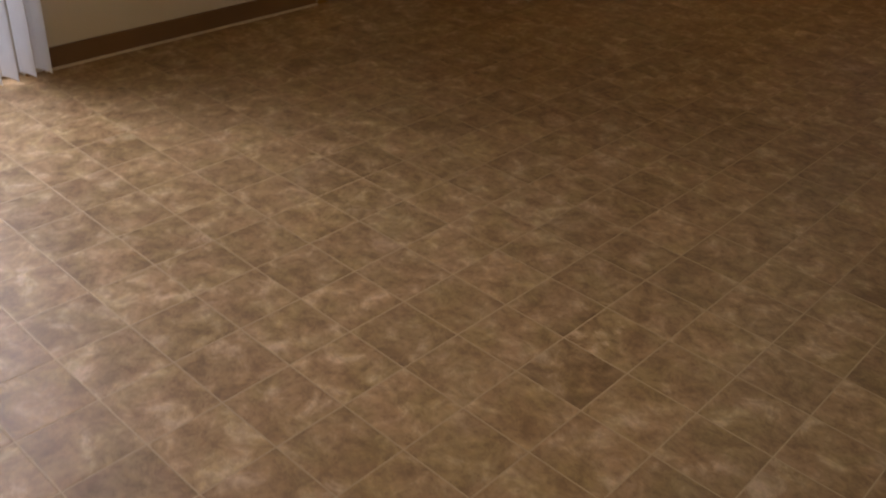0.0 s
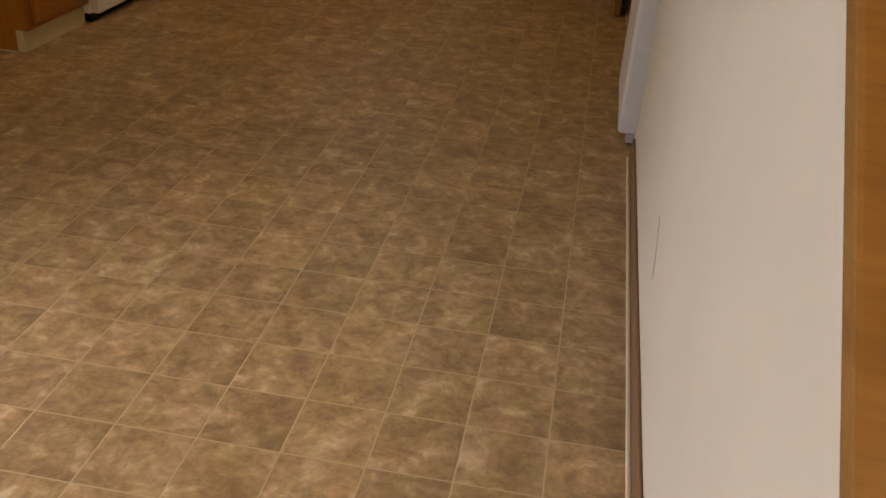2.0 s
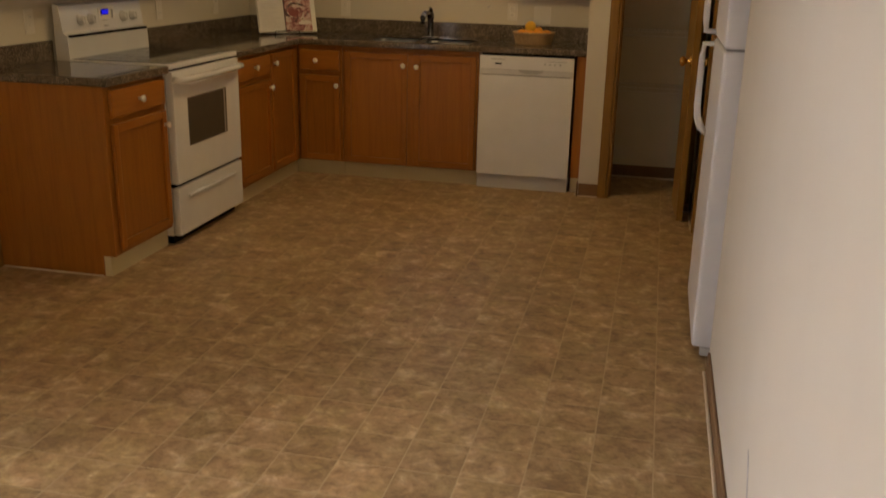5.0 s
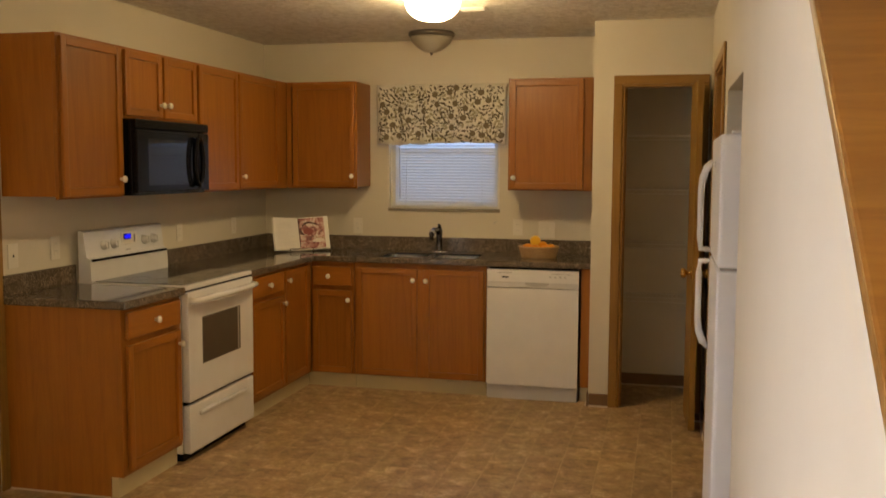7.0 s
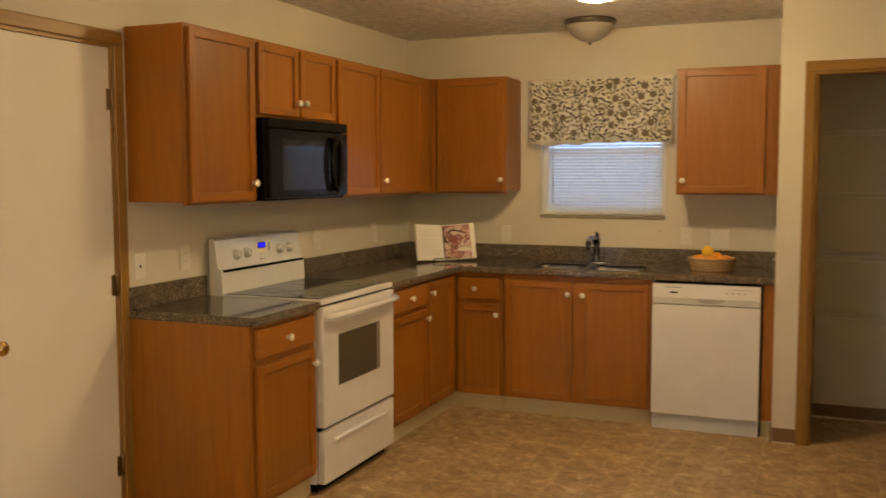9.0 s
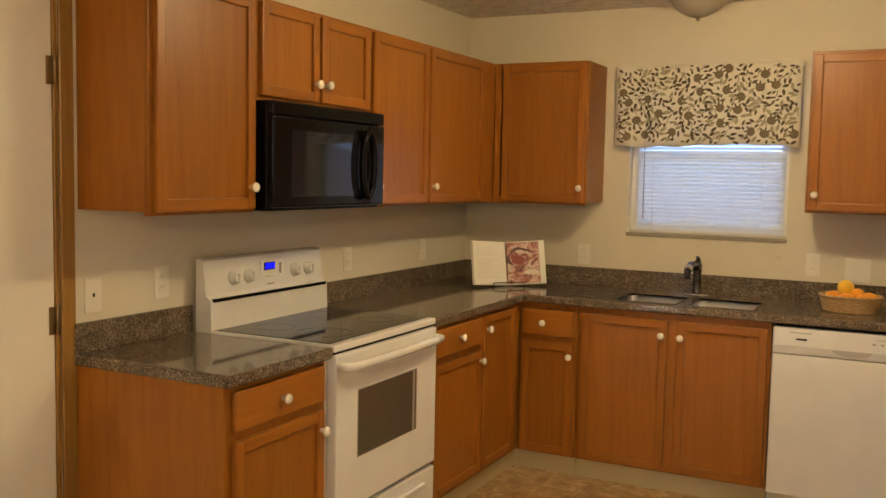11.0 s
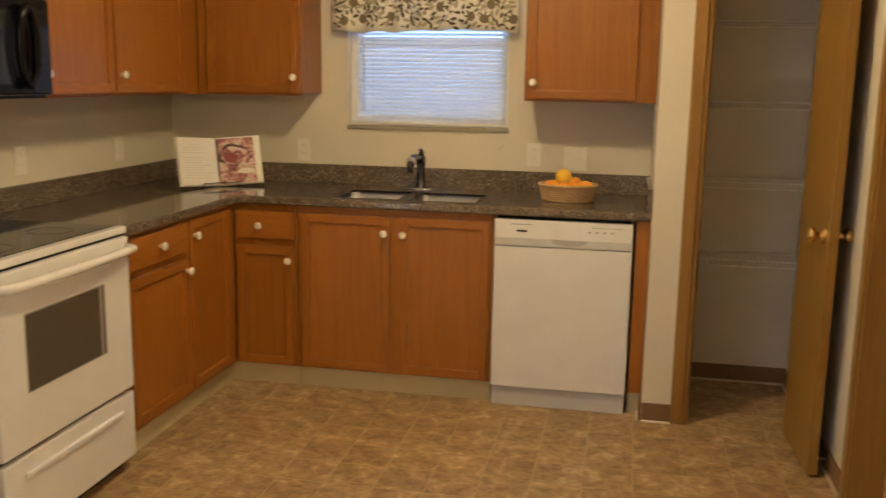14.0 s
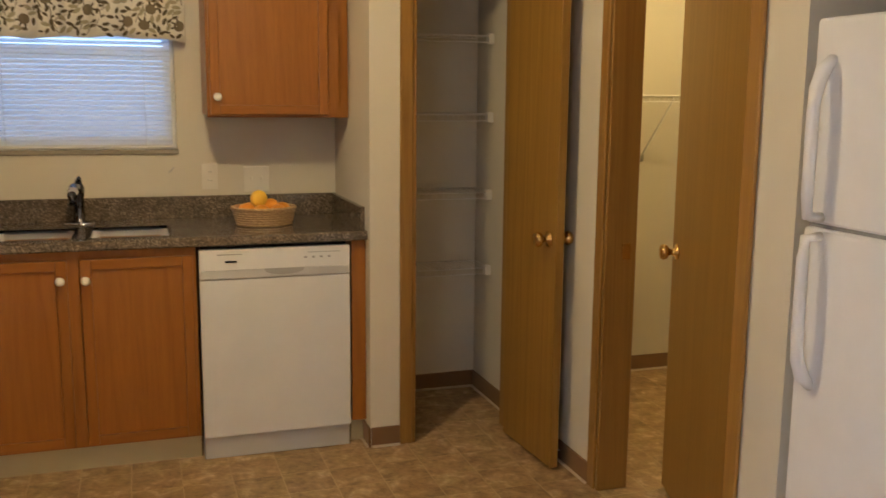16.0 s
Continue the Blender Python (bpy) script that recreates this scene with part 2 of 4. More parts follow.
def photo_material():
    m, n, l, b = material("printed_food_photo", 0.35)
    p = place(n, l)
    f = noise_node(n, l, p, 16.0, 5, 0.6, 1.8)
    c = ramp(n, l, f, (0.34, (0.10, 0.030, 0.022)), (0.44, (0.30, 0.075, 0.055)), (0.52, (0.52, 0.26, 0.21)), (0.60, (0.66, 0.50, 0.40)), (0.70, (0.30, 0.15, 0.07)))
    l.new(c, b.inputs["Base Color"])
    return m


PHOTO_PINK = photo_material()
PHOTO_CREAM = paint("photo_cream", (0.72, 0.60, 0.50), 0.3, 0.12, 30)
PHOTO_SPINE_DARK = paint("print_brown_spine_shade", (0.10, 0.045, 0.035), 0.3, 0.25, 40)
STRAW = weave_material()
ORANGE = paint("orange_peel", (0.80, 0.33, 0.03), 0.42, 0.08, 380, 0.3, 0.0015)
LEMON = paint("yellow_peel", (0.82, 0.50, 0.05), 0.42, 0.08, 380, 0.3, 0.0015)
PANE = glass_material("window_glass")
LIT = glow_material("lit_opal_glass", (1.0, 0.76, 0.42), 30.0)
for _m in (BLACKGLASS, BLACK):
    _m.node_tree.nodes["Principled BSDF"].inputs["Specular IOR Level"].default_value = 0.16
CLOCK = glow_material("blue_clock_digits", (0.0, 0.004, 1.0), 1.0)
CLOCK.node_tree.nodes["Principled BSDF"].inputs["Base Color"].default_value = (0.0, 0.0, 0.02, 1)


def screen_material():
    # half-clear grey that cuts the daylight behind the lower blind
    m, n, l, b = material("grey_dimming_screen", 0.7)
    b.inputs["Base Color"].default_value = (0.25, 0.26, 0.28, 1)
    t, x = n.new("ShaderNodeBsdfTransparent"), n.new("ShaderNodeMixShader")
    x.inputs[0].default_value = 0.42
    l.new(t.outputs[0], x.inputs[1])
    l.new(b.outputs[0], x.inputs[2])
    l.new(x.outputs[0], n["Material Output"].inputs[0])
    return m


SCREEN = screen_material()
PRINT_PALE = cloth_material("pale_olive_print", (0.42, 0.38, 0.25), 0.1)
GRASS = paint("lawn", (0.07, 0.10, 0.035), 0.9, 0.3, 30)
SCUFF = paint("grey_scuff", (0.45, 0.42, 0.38), 0.6, 0.2)


# ---- mesh helpers ----
def box(bm, x0, x1, y0, y1, z0, z1, bev=0.0, seg=1):
    x0, x1 = min(x0, x1), max(x0, x1)
    y0, y1 = min(y0, y1), max(y0, y1)
    z0, z1 = min(z0, z1), max(z0, z1)
    m = Matrix.LocRotScale(((x0 + x1) / 2, (y0 + y1) / 2, (z0 + z1) / 2), None, (x1 - x0, y1 - y0, z1 - z0))
    vs = bmesh.ops.create_cube(bm, size=1.0, matrix=m)["verts"]
    if bev > 0:
        es = {e for v in vs for e in v.link_edges}
        bmesh.ops.bevel(bm, geom=list(es), offset=bev, segments=seg, profile=0.6, affect="EDGES")
    return vs


def lathe(bm, profile, m=None, seg=20, caps=True):
    """Turns (radius, height) pairs round the local z axis."""
    m = m or Matrix()
    rings = []
    for r, h in profile:
        rings.append([bm.verts.new(m @ Vector((r * math.cos(a), r * math.sin(a), h))) for a in (2 * math.pi * k / seg for k in range(seg))])
    for a, b in zip(rings, rings[1:]):
        for k in range(seg):
            f = bm.faces.new((a[k], a[(k + 1) % seg], b[(k + 1) % seg], b[k]))
            f.smooth = True
    if caps:
        bm.faces.new(rings[0][::-1])
        bm.faces.new(rings[-1])


def tube(bm, points, radius, seg=8):
    """A round bar along a bent line."""
    pts = [Vector(p) for p in points]
    rings = []
    for k, p in enumerate(pts):
        way = (pts[min(k + 1, len(pts) - 1)] - pts[max(k - 1, 0)]).normalized()
        side = way.cross(Vector((0.12, 0.31, 0.94)))
        side = side.normalized() if side.length > 1e-4 else Vector((1, 0, 0))
        up = way.cross(side).normalized()
        r = radius[k] if isinstance(radius, (list, tuple)) else radius
        rings.append([bm.verts.new(p + r * (math.cos(a) * side + math.sin(a) * up)) for a in (2 * math.pi * j / seg for j in range(seg))])
    for a, b in zip(rings, rings[1:]):
        for j in range(seg):
            f = bm.faces.new((a[j], a[(j + 1) % seg], b[(j + 1) % seg], b[j]))
            f.smooth = True
    bm.faces.new(rings[0][::-1])
    bm.faces.new(rings[-1])


def prism(bm, outline, m, depth):
    """A flat outline in local x, y pushed along local z."""
    lo = [bm.verts.new(m @ Vector((x, y, 0))) for x, y in outline]
    hi = [bm.verts.new(m @ Vector((x, y, depth))) for x, y in outline]
    bm.faces.new(lo[::-1])
    bm.faces.new(hi)
    n = len(lo)
    for k in range(n):
        bm.faces.new((lo[k], lo[(k + 1) % n], hi[(k + 1) % n], hi[k]))


def mesh_of(name, bm, mat):
    bmesh.ops.recalc_face_normals(bm, faces=bm.faces)
    me = bpy.data.meshes.new(name)
    bm.to_mesh(me)
    bm.free()
    me.materials.append(mat)
    return me


def origin_of(ob):
    o = Matrix()
    while ob is not None:
        o = ob.matrix_basis @ o
        ob = ob.parent
    return o


def part(name, bm, mat, parent, label="", local=False):
    """One mesh under a thing or part; drawn in the world's metres, or with local in the parent's own."""
    if not local:
        bmesh.ops.transform(bm, matrix=origin_of(parent).inverted(), verts=bm.verts)
    ob = new(name, mesh_of(name, bm, mat))
    ob.parent = parent
    return tagged(ob, label)


def thing(name, at, label, category, group="", rz=0.0, kind=""):
    ob = new(name)
    ob.matrix_basis = pose(*at, 0, 0, rz)
    ob.empty_display_size = 0.05
    return tagged(ob, label, category, group, kind)


def solid(name, bm, mat, label="", category="", kind="", group=""):
    return tagged(new(name, mesh_of(name, bm, mat)), label, category, group, kind)


def wall(name, axis, p0, p1, a0, a1, z0, z1, holes=(), mat=None, label=""):
    """A wall from p0 to p1 thick and a0 to a1 long with holes (a, b, low, high). axis: the one it is thick along."""
    bm = bmesh.new()

    def piece(a, b, lo, hi):
        if b - a > 1e-4 and hi - lo > 1e-4:
            box(bm, *((p0, p1, a, b) if axis == "x" else (a, b, p0, p1)), lo, hi)

    at = a0
    for a, b, lo, hi in sorted(holes):
        piece(at, a, z0, z1)
        piece(a, b, z0, lo)
        piece(a, b, hi, z1)
        at = b
    piece(at, a1, z0, z1)
    return solid(name, bm, mat or WALL, label or "cream painted plasterboard wall", "wall", "structure")


# ---- structure ----
H = 2.44
RN, RS = 3.245, 3.250          # faces of the right-hand wall, north and south of the fridge recess
wall("wall_north", "y", 0.0, 0.12, -0.12, 4.82, 0, H, [(0.99, 1.82, 1.225, 2.08)])
wall("wall_west", "x", -0.12, 0.0, -8.7, 0.0, 0, H, [(-7.0, -5.17, 0.0, 2.06), (-3.715, -2.98, 0.0, 2.045)])
wall("wall_south", "y", -8.82, -8.7, -0.12, 4.82, 0, H)
wall("wall_east", "x", 4.7, 4.82, -8.7, 0.0, 0, H)
wall("wall_pantry_front", "y", -0.68, -0.57, 2.535, RN, 0, H, [(2.715, 3.178, 0.0, 2.045)])
wall("wall_pantry_side", "x", 2.535, 2.645, -0.57, 0.0, 0, H)
wall("wall_closet", "x", RN, RN + 0.12, -2.365, 0.0, 0, H, [(-2.150, -1.355, 0.0, 2.045)])
wall("wall_recess_north", "y", -2.365, -2.265, RN + 0.12, 4.7, 0, H)
wall("wall_recess_back", "x", 4.02, 4.12, -3.20, -2.365, 0, H)
wall("wall_recess_south", "y", -3.30, -3.20, RS + 0.12, 4.7, 0, H)
bm = bmesh.new()
prism(bm, [(RN, -2.365), (RS, -3.20), (4.02, -3.20), (4.02, -2.365)], Matrix.Translation((0, 0, 1.868)), H - 1.868)
solid("wall_recess_top", bm, WALL, "cream painted wall over the fridge recess", "wall", "structure")

SLOPE, Y_TOP = 0.80, -4.168     # the stair pitch, and where it meets the ceiling
Y_END = -6.25
bm = bmesh.new()
outline = [(-3.20, 0), (-3.20, H), (Y_TOP, H), (Y_END, H + SLOPE * (Y_END - Y_TOP)), (Y_END, 0)]
prism(bm, outline, Matrix(((0, 0, 1, RS), (1, 0, 0, 0), (0, 1, 0, 0), (0, 0, 0, 1))), 0.12)
solid("wall_stair", bm, WALL, "cream painted stair wall with a sloping top edge", "wall", "structure")

bm = bmesh.new()
ang = math.atan(SLOPE)
length = (Y_TOP - Y_END) / math.cos(ang)
m = Matrix.Translation((RS + 0.06, Y_TOP, H)) @ Matrix.Rotation(ang, 4, "X")
vs = box(bm, -0.085, 0.20, -length - 0.03, 0.0, 0.0, 0.032, 0.006, 2)
bmesh.ops.transform(bm, matrix=m, verts=bm.verts)
solid("stair_cap", bm, CAP, "stained oak cap on the sloping stair wall", "trim", "structure")

bm = bmesh.new()
box(bm, -0.12, 4.82, -8.82, 0.12, H, H + 0.1)
solid("ceiling", bm, CEIL, "stippled cream ceiling", "ceiling", "structure")

bm = bmesh.new()
box(bm, -60, 60, -60, 60, -0.5, -0.18)
solid("ground", bm, GRASS, "lawn outside the house", "ground", "structure")

floor = thing("floor", (0, 0, 0), "tan and brown mottled square vinyl floor tiles", "floor", kind="structure")
bm = bmesh.new()
box(bm, -0.12, 4.82, -8.82, 0.12, -0.1, -0.0005)
part("floor_bed", bm, GROUT, floor, "pale tan joints between the tiles")


def skirting(name, a, b, out, h=0.085, caulk=True):
    """A vinyl wall base from a to b on the floor; out: the way it faces."""
    a, b, out = Vector((*a, 0)), Vector((*b, 0)), Vector((*out, 0))
    way = (b - a).normalized()
    length = (b - a).length
    m = Matrix(((way.x, out.x, 0, a.x), (way.y, out.y, 0, a.y), (0, 0, 1, 0), (0, 0, 0, 1)))
    ob = thing(name, (0, 0, 0), "brown vinyl wall base with a cream caulk line", "baseboard", kind="structure")
    bm = bmesh.new()
    box(bm, 0, length, 0.0, 0.010, 0, h, 0.003)
    bmesh.ops.transform(bm, matrix=m, verts=bm.verts)
    part("base_strip", bm, BASE, ob)
    if caulk:
        bm = bmesh.new()
        box(bm, 0, length, 0.010, 0.022, 0, 0.010, 0.003)
        bmesh.ops.transform(bm, matrix=m, verts=bm.verts)
        part("caulk_line", bm, QUARTER, ob)


skirting("baseboard_west", (0, -3.775), (0, -5.10), (1, 0))
skirting("baseboard_stair", (RS, -3.26), (RS, Y_END), (-1, 0))
skirting("baseboard_pantry_front", (2.538, -0.68), (2.660, -0.68), (0, -1))
skirting("baseboard_pantry_return", (2.535, -0.69), (2.535, -0.56), (-1, 0))
skirting("baseboard_pantry_back", (2.65, 0.0), (RN, 0.0), (0, -1))
skirting("baseboard_pantry_side", (RN, -0.565), (RN, -0.012), (-1, 0))
skirting("baseboard_closet_stub", (RN, -0.70), (RN, -1.298), (-1, 0))
skirting("baseboard_closet_back", (RN + 0.125, 0.0), (4.69, 0.0), (0, -1))
skirting("baseboard_recess", (RN, -2.207), (RN, -2.363), (-1, 0))
skirting("baseboard_south", (0.01, -8.7), (4.69, -8.7), (0, 1))
skirting("baseboard_east", (4.7, -8.68), (4.7, -3.32), (-1, 0))
skirting("baseboard_west_end", (0, -7.07), (0, -8.68), (1, 0))


def casing(name, axis, face, out, a0, a1, top, width=0.055, thick=0.014, depth=0.12):
    """Stained trim round an opening a0 to a1 wide, with the jamb boards that line it."""
    ob = thing(name, (0, 0, 0), "stained oak door casing and jamb", "door frame", kind="structure")

    def put(label, mat, a, b, p, q, lo, hi, bev=0.004):
        bm = bmesh.new()
        box(bm, *((p, q, a, b) if axis == "x" else (a, b, p, q)), lo, hi, bev)
        part(label, bm, mat, ob)

    f = face + out * thick
    put("side_casing", TRIM_V, a0 - width, a0, face + out * 0.001, f, 0, top)
    put("side_casing", TRIM_V, a1, a1 + width, face + out * 0.001, f, 0, top)
    put("head_casing", TRIM_H, a0 - width, a1 + width, face + out * 0.001, f, top, top + width)
    back = face - out * depth
    put("jamb", TRIM_V, a0, a0 + 0.016, back, face + out * 0.004, 0, top - 0.016, 0.002)
    put("jamb", TRIM_V, a1 - 0.016, a1, back, face + out * 0.004, 0, top - 0.016, 0.002)
    put("head_jamb", TRIM_H, a0, a1, back, face + out * 0.004, top - 0.016, top, 0.002)
    mid = face - out * 0.062
    put("door_stop", TRIM_V, a0 + 0.016, a0 + 0.026, mid, mid + out * 0.012, 0, top - 0.016, 0.002)
    return ob


casing("door_frame_pantry", "y", -0.68, -1, 2.715, 3.178, 2.045, depth=0.11)
door2 = casing("door_frame_closet", "x", RN, -1, -2.150, -1.355, 2.045)
casing("door_frame_west", "x", 0.0, 1, -3.715, -2.98, 2.045)
bm = bmesh.new()
box(bm, RN + 0.060, RN + 0.095, -1.3745, -1.371, 0.885, 0.945, 0.001)
part("strike_plate", bm, BRASS, door2, "worn brass strike plate")


def doorknob(bm, m):
    lathe(bm, [(0.030, 0), (0.031, 0.004), (0.014, 0.008), (0.011, 0.022), (0.015, 0.030), (0.026, 0.038), (0.029, 0.050), (0.024, 0.060), (0.010, 0.064)], m, 20)


def flush_door(name, hinge, width, height, turn, mat, label, knob_z=0.915, thick=0.035, knob_mat=None, hinges=True):
    """A flush slab hinged at the local origin, reaching along local x; turn: degrees about z. Its front is local -y."""
    ob = thing(name, (*hinge, 0.0), label, "door", rz=turn)
    bm = bmesh.new()
    box(bm, 0, width, 0, thick, 0.012, height, 0.002)
    leaf = part("leaf", bm, mat, ob, "", True)
    for s, y in ((1, 0.0), (-1, thick)):
        bm = bmesh.new()
        doorknob(bm, pose(width - 0.06, y, knob_z, 90 * s, 0, 0))
        part("door_knob", bm, knob_mat or BRASS, leaf, "polished brass knob", True)
    for z in (0.22, height / 2, height - 0.2) if hinges else ():
        bm = bmesh.new()
        box(bm, -0.004, 0.022, -0.003, 0.0, z - 0.045, z + 0.045, 0.0008)
        lathe(bm, [(0.006, -0.048), (0.006, 0.048)], Matrix.Translation((-0.004, -0.005, z)), 10)
        part("hinge", bm, BRASS, leaf, "", True)
    return ob


flush_door("pantry_door", (3.128, -0.702), 0.442, 2.03, -87.0, SLAB, "brown stained flush pantry door standing open", 0.925, hinges=False)
flush_door("closet_door", (RN + 0.060, -2.132), 0.755, 2.03, 90 - 17.5, SLAB, "brown stained flush closet door standing ajar", 0.92, hinges=False)
west_door = flush_door("west_door", (-0.036, -2.998), 0.70, 2.028, -90, DOORPAINT, "cream painted flush interior door, closed, with brass knob", 0.876, hinges=False)
for z in (0.25, 1.035, 1.815):
    bm = bmesh.new()
    lathe(bm, [(0.0065, -0.045), (0.0065, 0.045), (0.004, 0.049)], Matrix.Translation((0.009, -2.994, z)), 12)
    box(bm, 0.0005, 0.0028, -3.022, -2.994, z - 0.044, z + 0.044, 0.0008)
    part("hinge", bm, HINGE, west_door, "dull bronze butt hinge")


# ---- patio door with upright blind vanes ----
patio = thing("patio_door", (-0.06, -6.08, 0), "white framed sliding glass patio door", "patio door", kind="structure")
for y0, y1, z0, z1 in ((-7.0, -6.94, 0.0, 2.06), (-5.23, -5.17, 0.0, 2.06), (-6.94, -5.23, 2.0, 2.06), (-6.94, -5.23, 0.0, 0.05), (-6.11, -6.05, 0.05, 2.0)):
    bm = bmesh.new()
    box(bm, -0.10, -0.03, y0, y1, z0, z1, 0.006)
    part("door_frame", bm, WHITE, patio)
for y0, y1 in ((-6.94, -6.11), (-6.05, -5.23)):
    bm = bmesh.new()
    box(bm, -0.068, -0.062, y0, y1, 0.05, 2.0)
    part("pane", bm, PANE, patio).visible_shadow = False
bm = bmesh.new()
box(bm, 0.004, 0.018, -5.17, -5.135, 0, 2.1, 0.004)
part("side_casing", bm, TRIM_V, patio)
bm = bmesh.new()
box(bm, 0.004, 0.018, -7.035, -7.0, 0, 2.1, 0.004)
part("side_casing", bm, TRIM_V, patio)
blind = thing("vertical_blind", (0.07, -6.0, 2.1), "white upright blind vanes drawn to the sides", "blind")
bm = bmesh.new()
box(bm, 0.035, 0.10, -7.02, -5.11, 2.09, 2.13, 0.004)
part("head_rail", bm, WHITE, blind)
vane_ys = [-5.125, -5.185, -5.25, -5.31, -5.36, -5.41] + [-6.62 - 0.05 * k for k in range(7)]
for k, y in enumerate(vane_ys):
    bm = bmesh.new()
    pts = [(-0.044, 0.0), (-0.02, 0.004), (0.02, 0.004), (0.044, 0.0), (0.044, 0.0014), (0.02, 0.0054), (-0.02, 0.0054), (-0.044, 0.0014)]
    prism(bm, pts, Matrix.Translation((0.068, y, 0.03)) @ Matrix.Rotation(radians(14 + 5 * math.sin(3.1 * k)), 4, "Z"), 2.06)
    part("vane", bm, SLAT, blind)


# ---- window over the sink ----
WX0, WX1, WZ0, WZ1 = 0.99, 1.82, 1.225, 2.08
win = thing("window_1", (1.405, 0.06, WZ0), "white sash window above the sink", "window", kind="structure")
for x0, x1, z0, z1 in ((WX0, WX0 + 0.045, WZ0, WZ1), (WX1 - 0.045, WX1, WZ0, WZ1), (WX0 + 0.045, WX1 - 0.045, WZ0, WZ0 + 0.045), (WX0 + 0.045, WX1 - 0.045, WZ1 - 0.045, WZ1), (WX0 + 0.045, WX1 - 0.045, 1.63, 1.67)):
    bm = bmesh.new()
    box(bm, x0, x1, 0.05, 0.10, z0, z1, 0.005)
    part("window_frame", bm, WHITE, win)
for z0, z1 in ((WZ0 + 0.045, 1.63), (1.67, WZ1 - 0.045)):
    bm = bmesh.new()
    box(bm, WX0 + 0.045, WX1 - 0.045, 0.072, 0.076, z0, z1)
    part("pane", bm, PANE, win).visible_shadow = False
bm = bmesh.new()
box(bm, WX0 - 0.006, WX1 + 0.006, -0.012, 0.05, WZ0 - 0.022, WZ0 - 0.001, 0.003)
part("window_sill", bm, SILL, win)

# unseen screen, assumed outside the lower sash, dims the blind's lower half
bm = bmesh.new()
box(bm, WX0 + 0.03, WX1 - 0.03, 0.104, 0.106, WZ0 + 0.02, 1.65)
part("dimming_screen", bm, SCREEN, win, "unseen grey screen added to dim the lower sash")

venetian = thing("mini_blind", (1.405, 0.02, 2.05), "white slatted mini blind, lowered and closed", "blind")
bm = bmesh.new()
box(bm, WX0 + 0.01, WX1 - 0.01, 0.005, 0.035, 2.045, 2.075, 0.003)
part("head_rail", bm, WHITE, venetian)
bm = bmesh.new()
box(bm, WX0 + 0.015, WX1 - 0.015, 0.010, 0.030, WZ0 + 0.005, WZ0 + 0.018, 0.003)
part("bottom_rail", bm, WHITE, venetian)
bm = bmesh.new()
for k in range(4):
    a = -0.0125 + 0.025 * k / 3
    b = 0.003 * (1 - (a / 0.0125) ** 2)
    for x in (WX0 + 0.045, WX1 - 0.018):
        bm.verts.new((x - 1.405, a, b))
bm.verts.ensure_lookup_table()
for k in range(3):
    bm.faces.new((bm.verts[2 * k], bm.verts[2 * k + 1], bm.verts[2 * k + 3], bm.verts[2 * k + 2])).smooth = True
slat_mesh = mesh_of("slat", bm, SLAT)
zs, k = WZ0 + 0.03, 0
while zs < 2.04:
    o = new("slat", slat_mesh)
    o.parent = venetian
    o.matrix_basis = pose(0, 0, zs - 2.05, 51 + random.uniform(-0.8, 0.8), random.uniform(-0.05, 0.05), 0)
    zs += 0.0215
for x in (1.12, 1.69):
    bm = bmesh.new()
    tube(bm, [(x, 0.006, WZ0 + 0.01), (x, 0.006, 2.05)], 0.0011, 5)
    part("ladder_cord", bm, WHITE, venetian)
bm = bmesh.new()
tube(bm, [(1.075, -0.004, 1.30), (1.072, -0.004, 1.75), (1.07, 0.004, 2.05)], 0.0035, 6)
part("tilt_wand", bm, GREYWHITE, venetian, "clear grey tilt wand")


def valance_y(x, z):
    d = (2.12 - z) / 0.43
    return -0.062 - (0.005 + 0.011 * d) * math.sin(46 * x + 1.1 * math.sin(9 * x)) - 0.002 * math.sin(113 * x + 1.3)


valance = thing("valance", (1.39, -0.05, 2.12), "cream cotton valance with an olive leaf and pod print", "curtain")
bm = bmesh.new()
NX, NZ = 200, 8
grid = []
for i in range(NX + 1):
    x = 0.917 + 0.951 * i / NX
    col = []
    for j in range(NZ + 1):
        z = 2.122 - (0.425 + 0.008 * math.sin(7 * x) + 0.004 * math.sin(31 * x)) * j / NZ
        col.append(bm.verts.new((x, valance_y(x, z), z)))
    grid.append(col)
for i in range(NX):
    for j in range(NZ):
        bm.faces.new((grid[i][j], grid[i + 1][j], grid[i + 1][j + 1], grid[i][j + 1])).smooth = True
cloth = part("cloth", bm, CLOTH, valance)
sol = cloth.modifiers.new("thickness", "SOLIDIFY")
sol.thickness = 0.0015


def motif(bm, cx, cz, shape, turn):
    """A printed shape that follows the cloth's folds."""
    c, s = math.cos(turn), math.sin(turn)
    ring = []
    for x, z in shape:
        px, pz = cx + c * x - s * z, cz + s * x + c * z
        if not (0.92 < px < 1.864 and 1.703 < pz < 2.118):
            return
        ring.append((px, pz))
    mid = bm.verts.new((cx, valance_y(cx, cz) - 0.0022, cz))
    vs = [bm.verts.new((px, valance_y(px, pz) - 0.0022, pz)) for px, pz in ring]
    for k in range(len(vs)):
        bm.faces.new((mid, vs[k], vs[(k + 1) % len(vs)]))


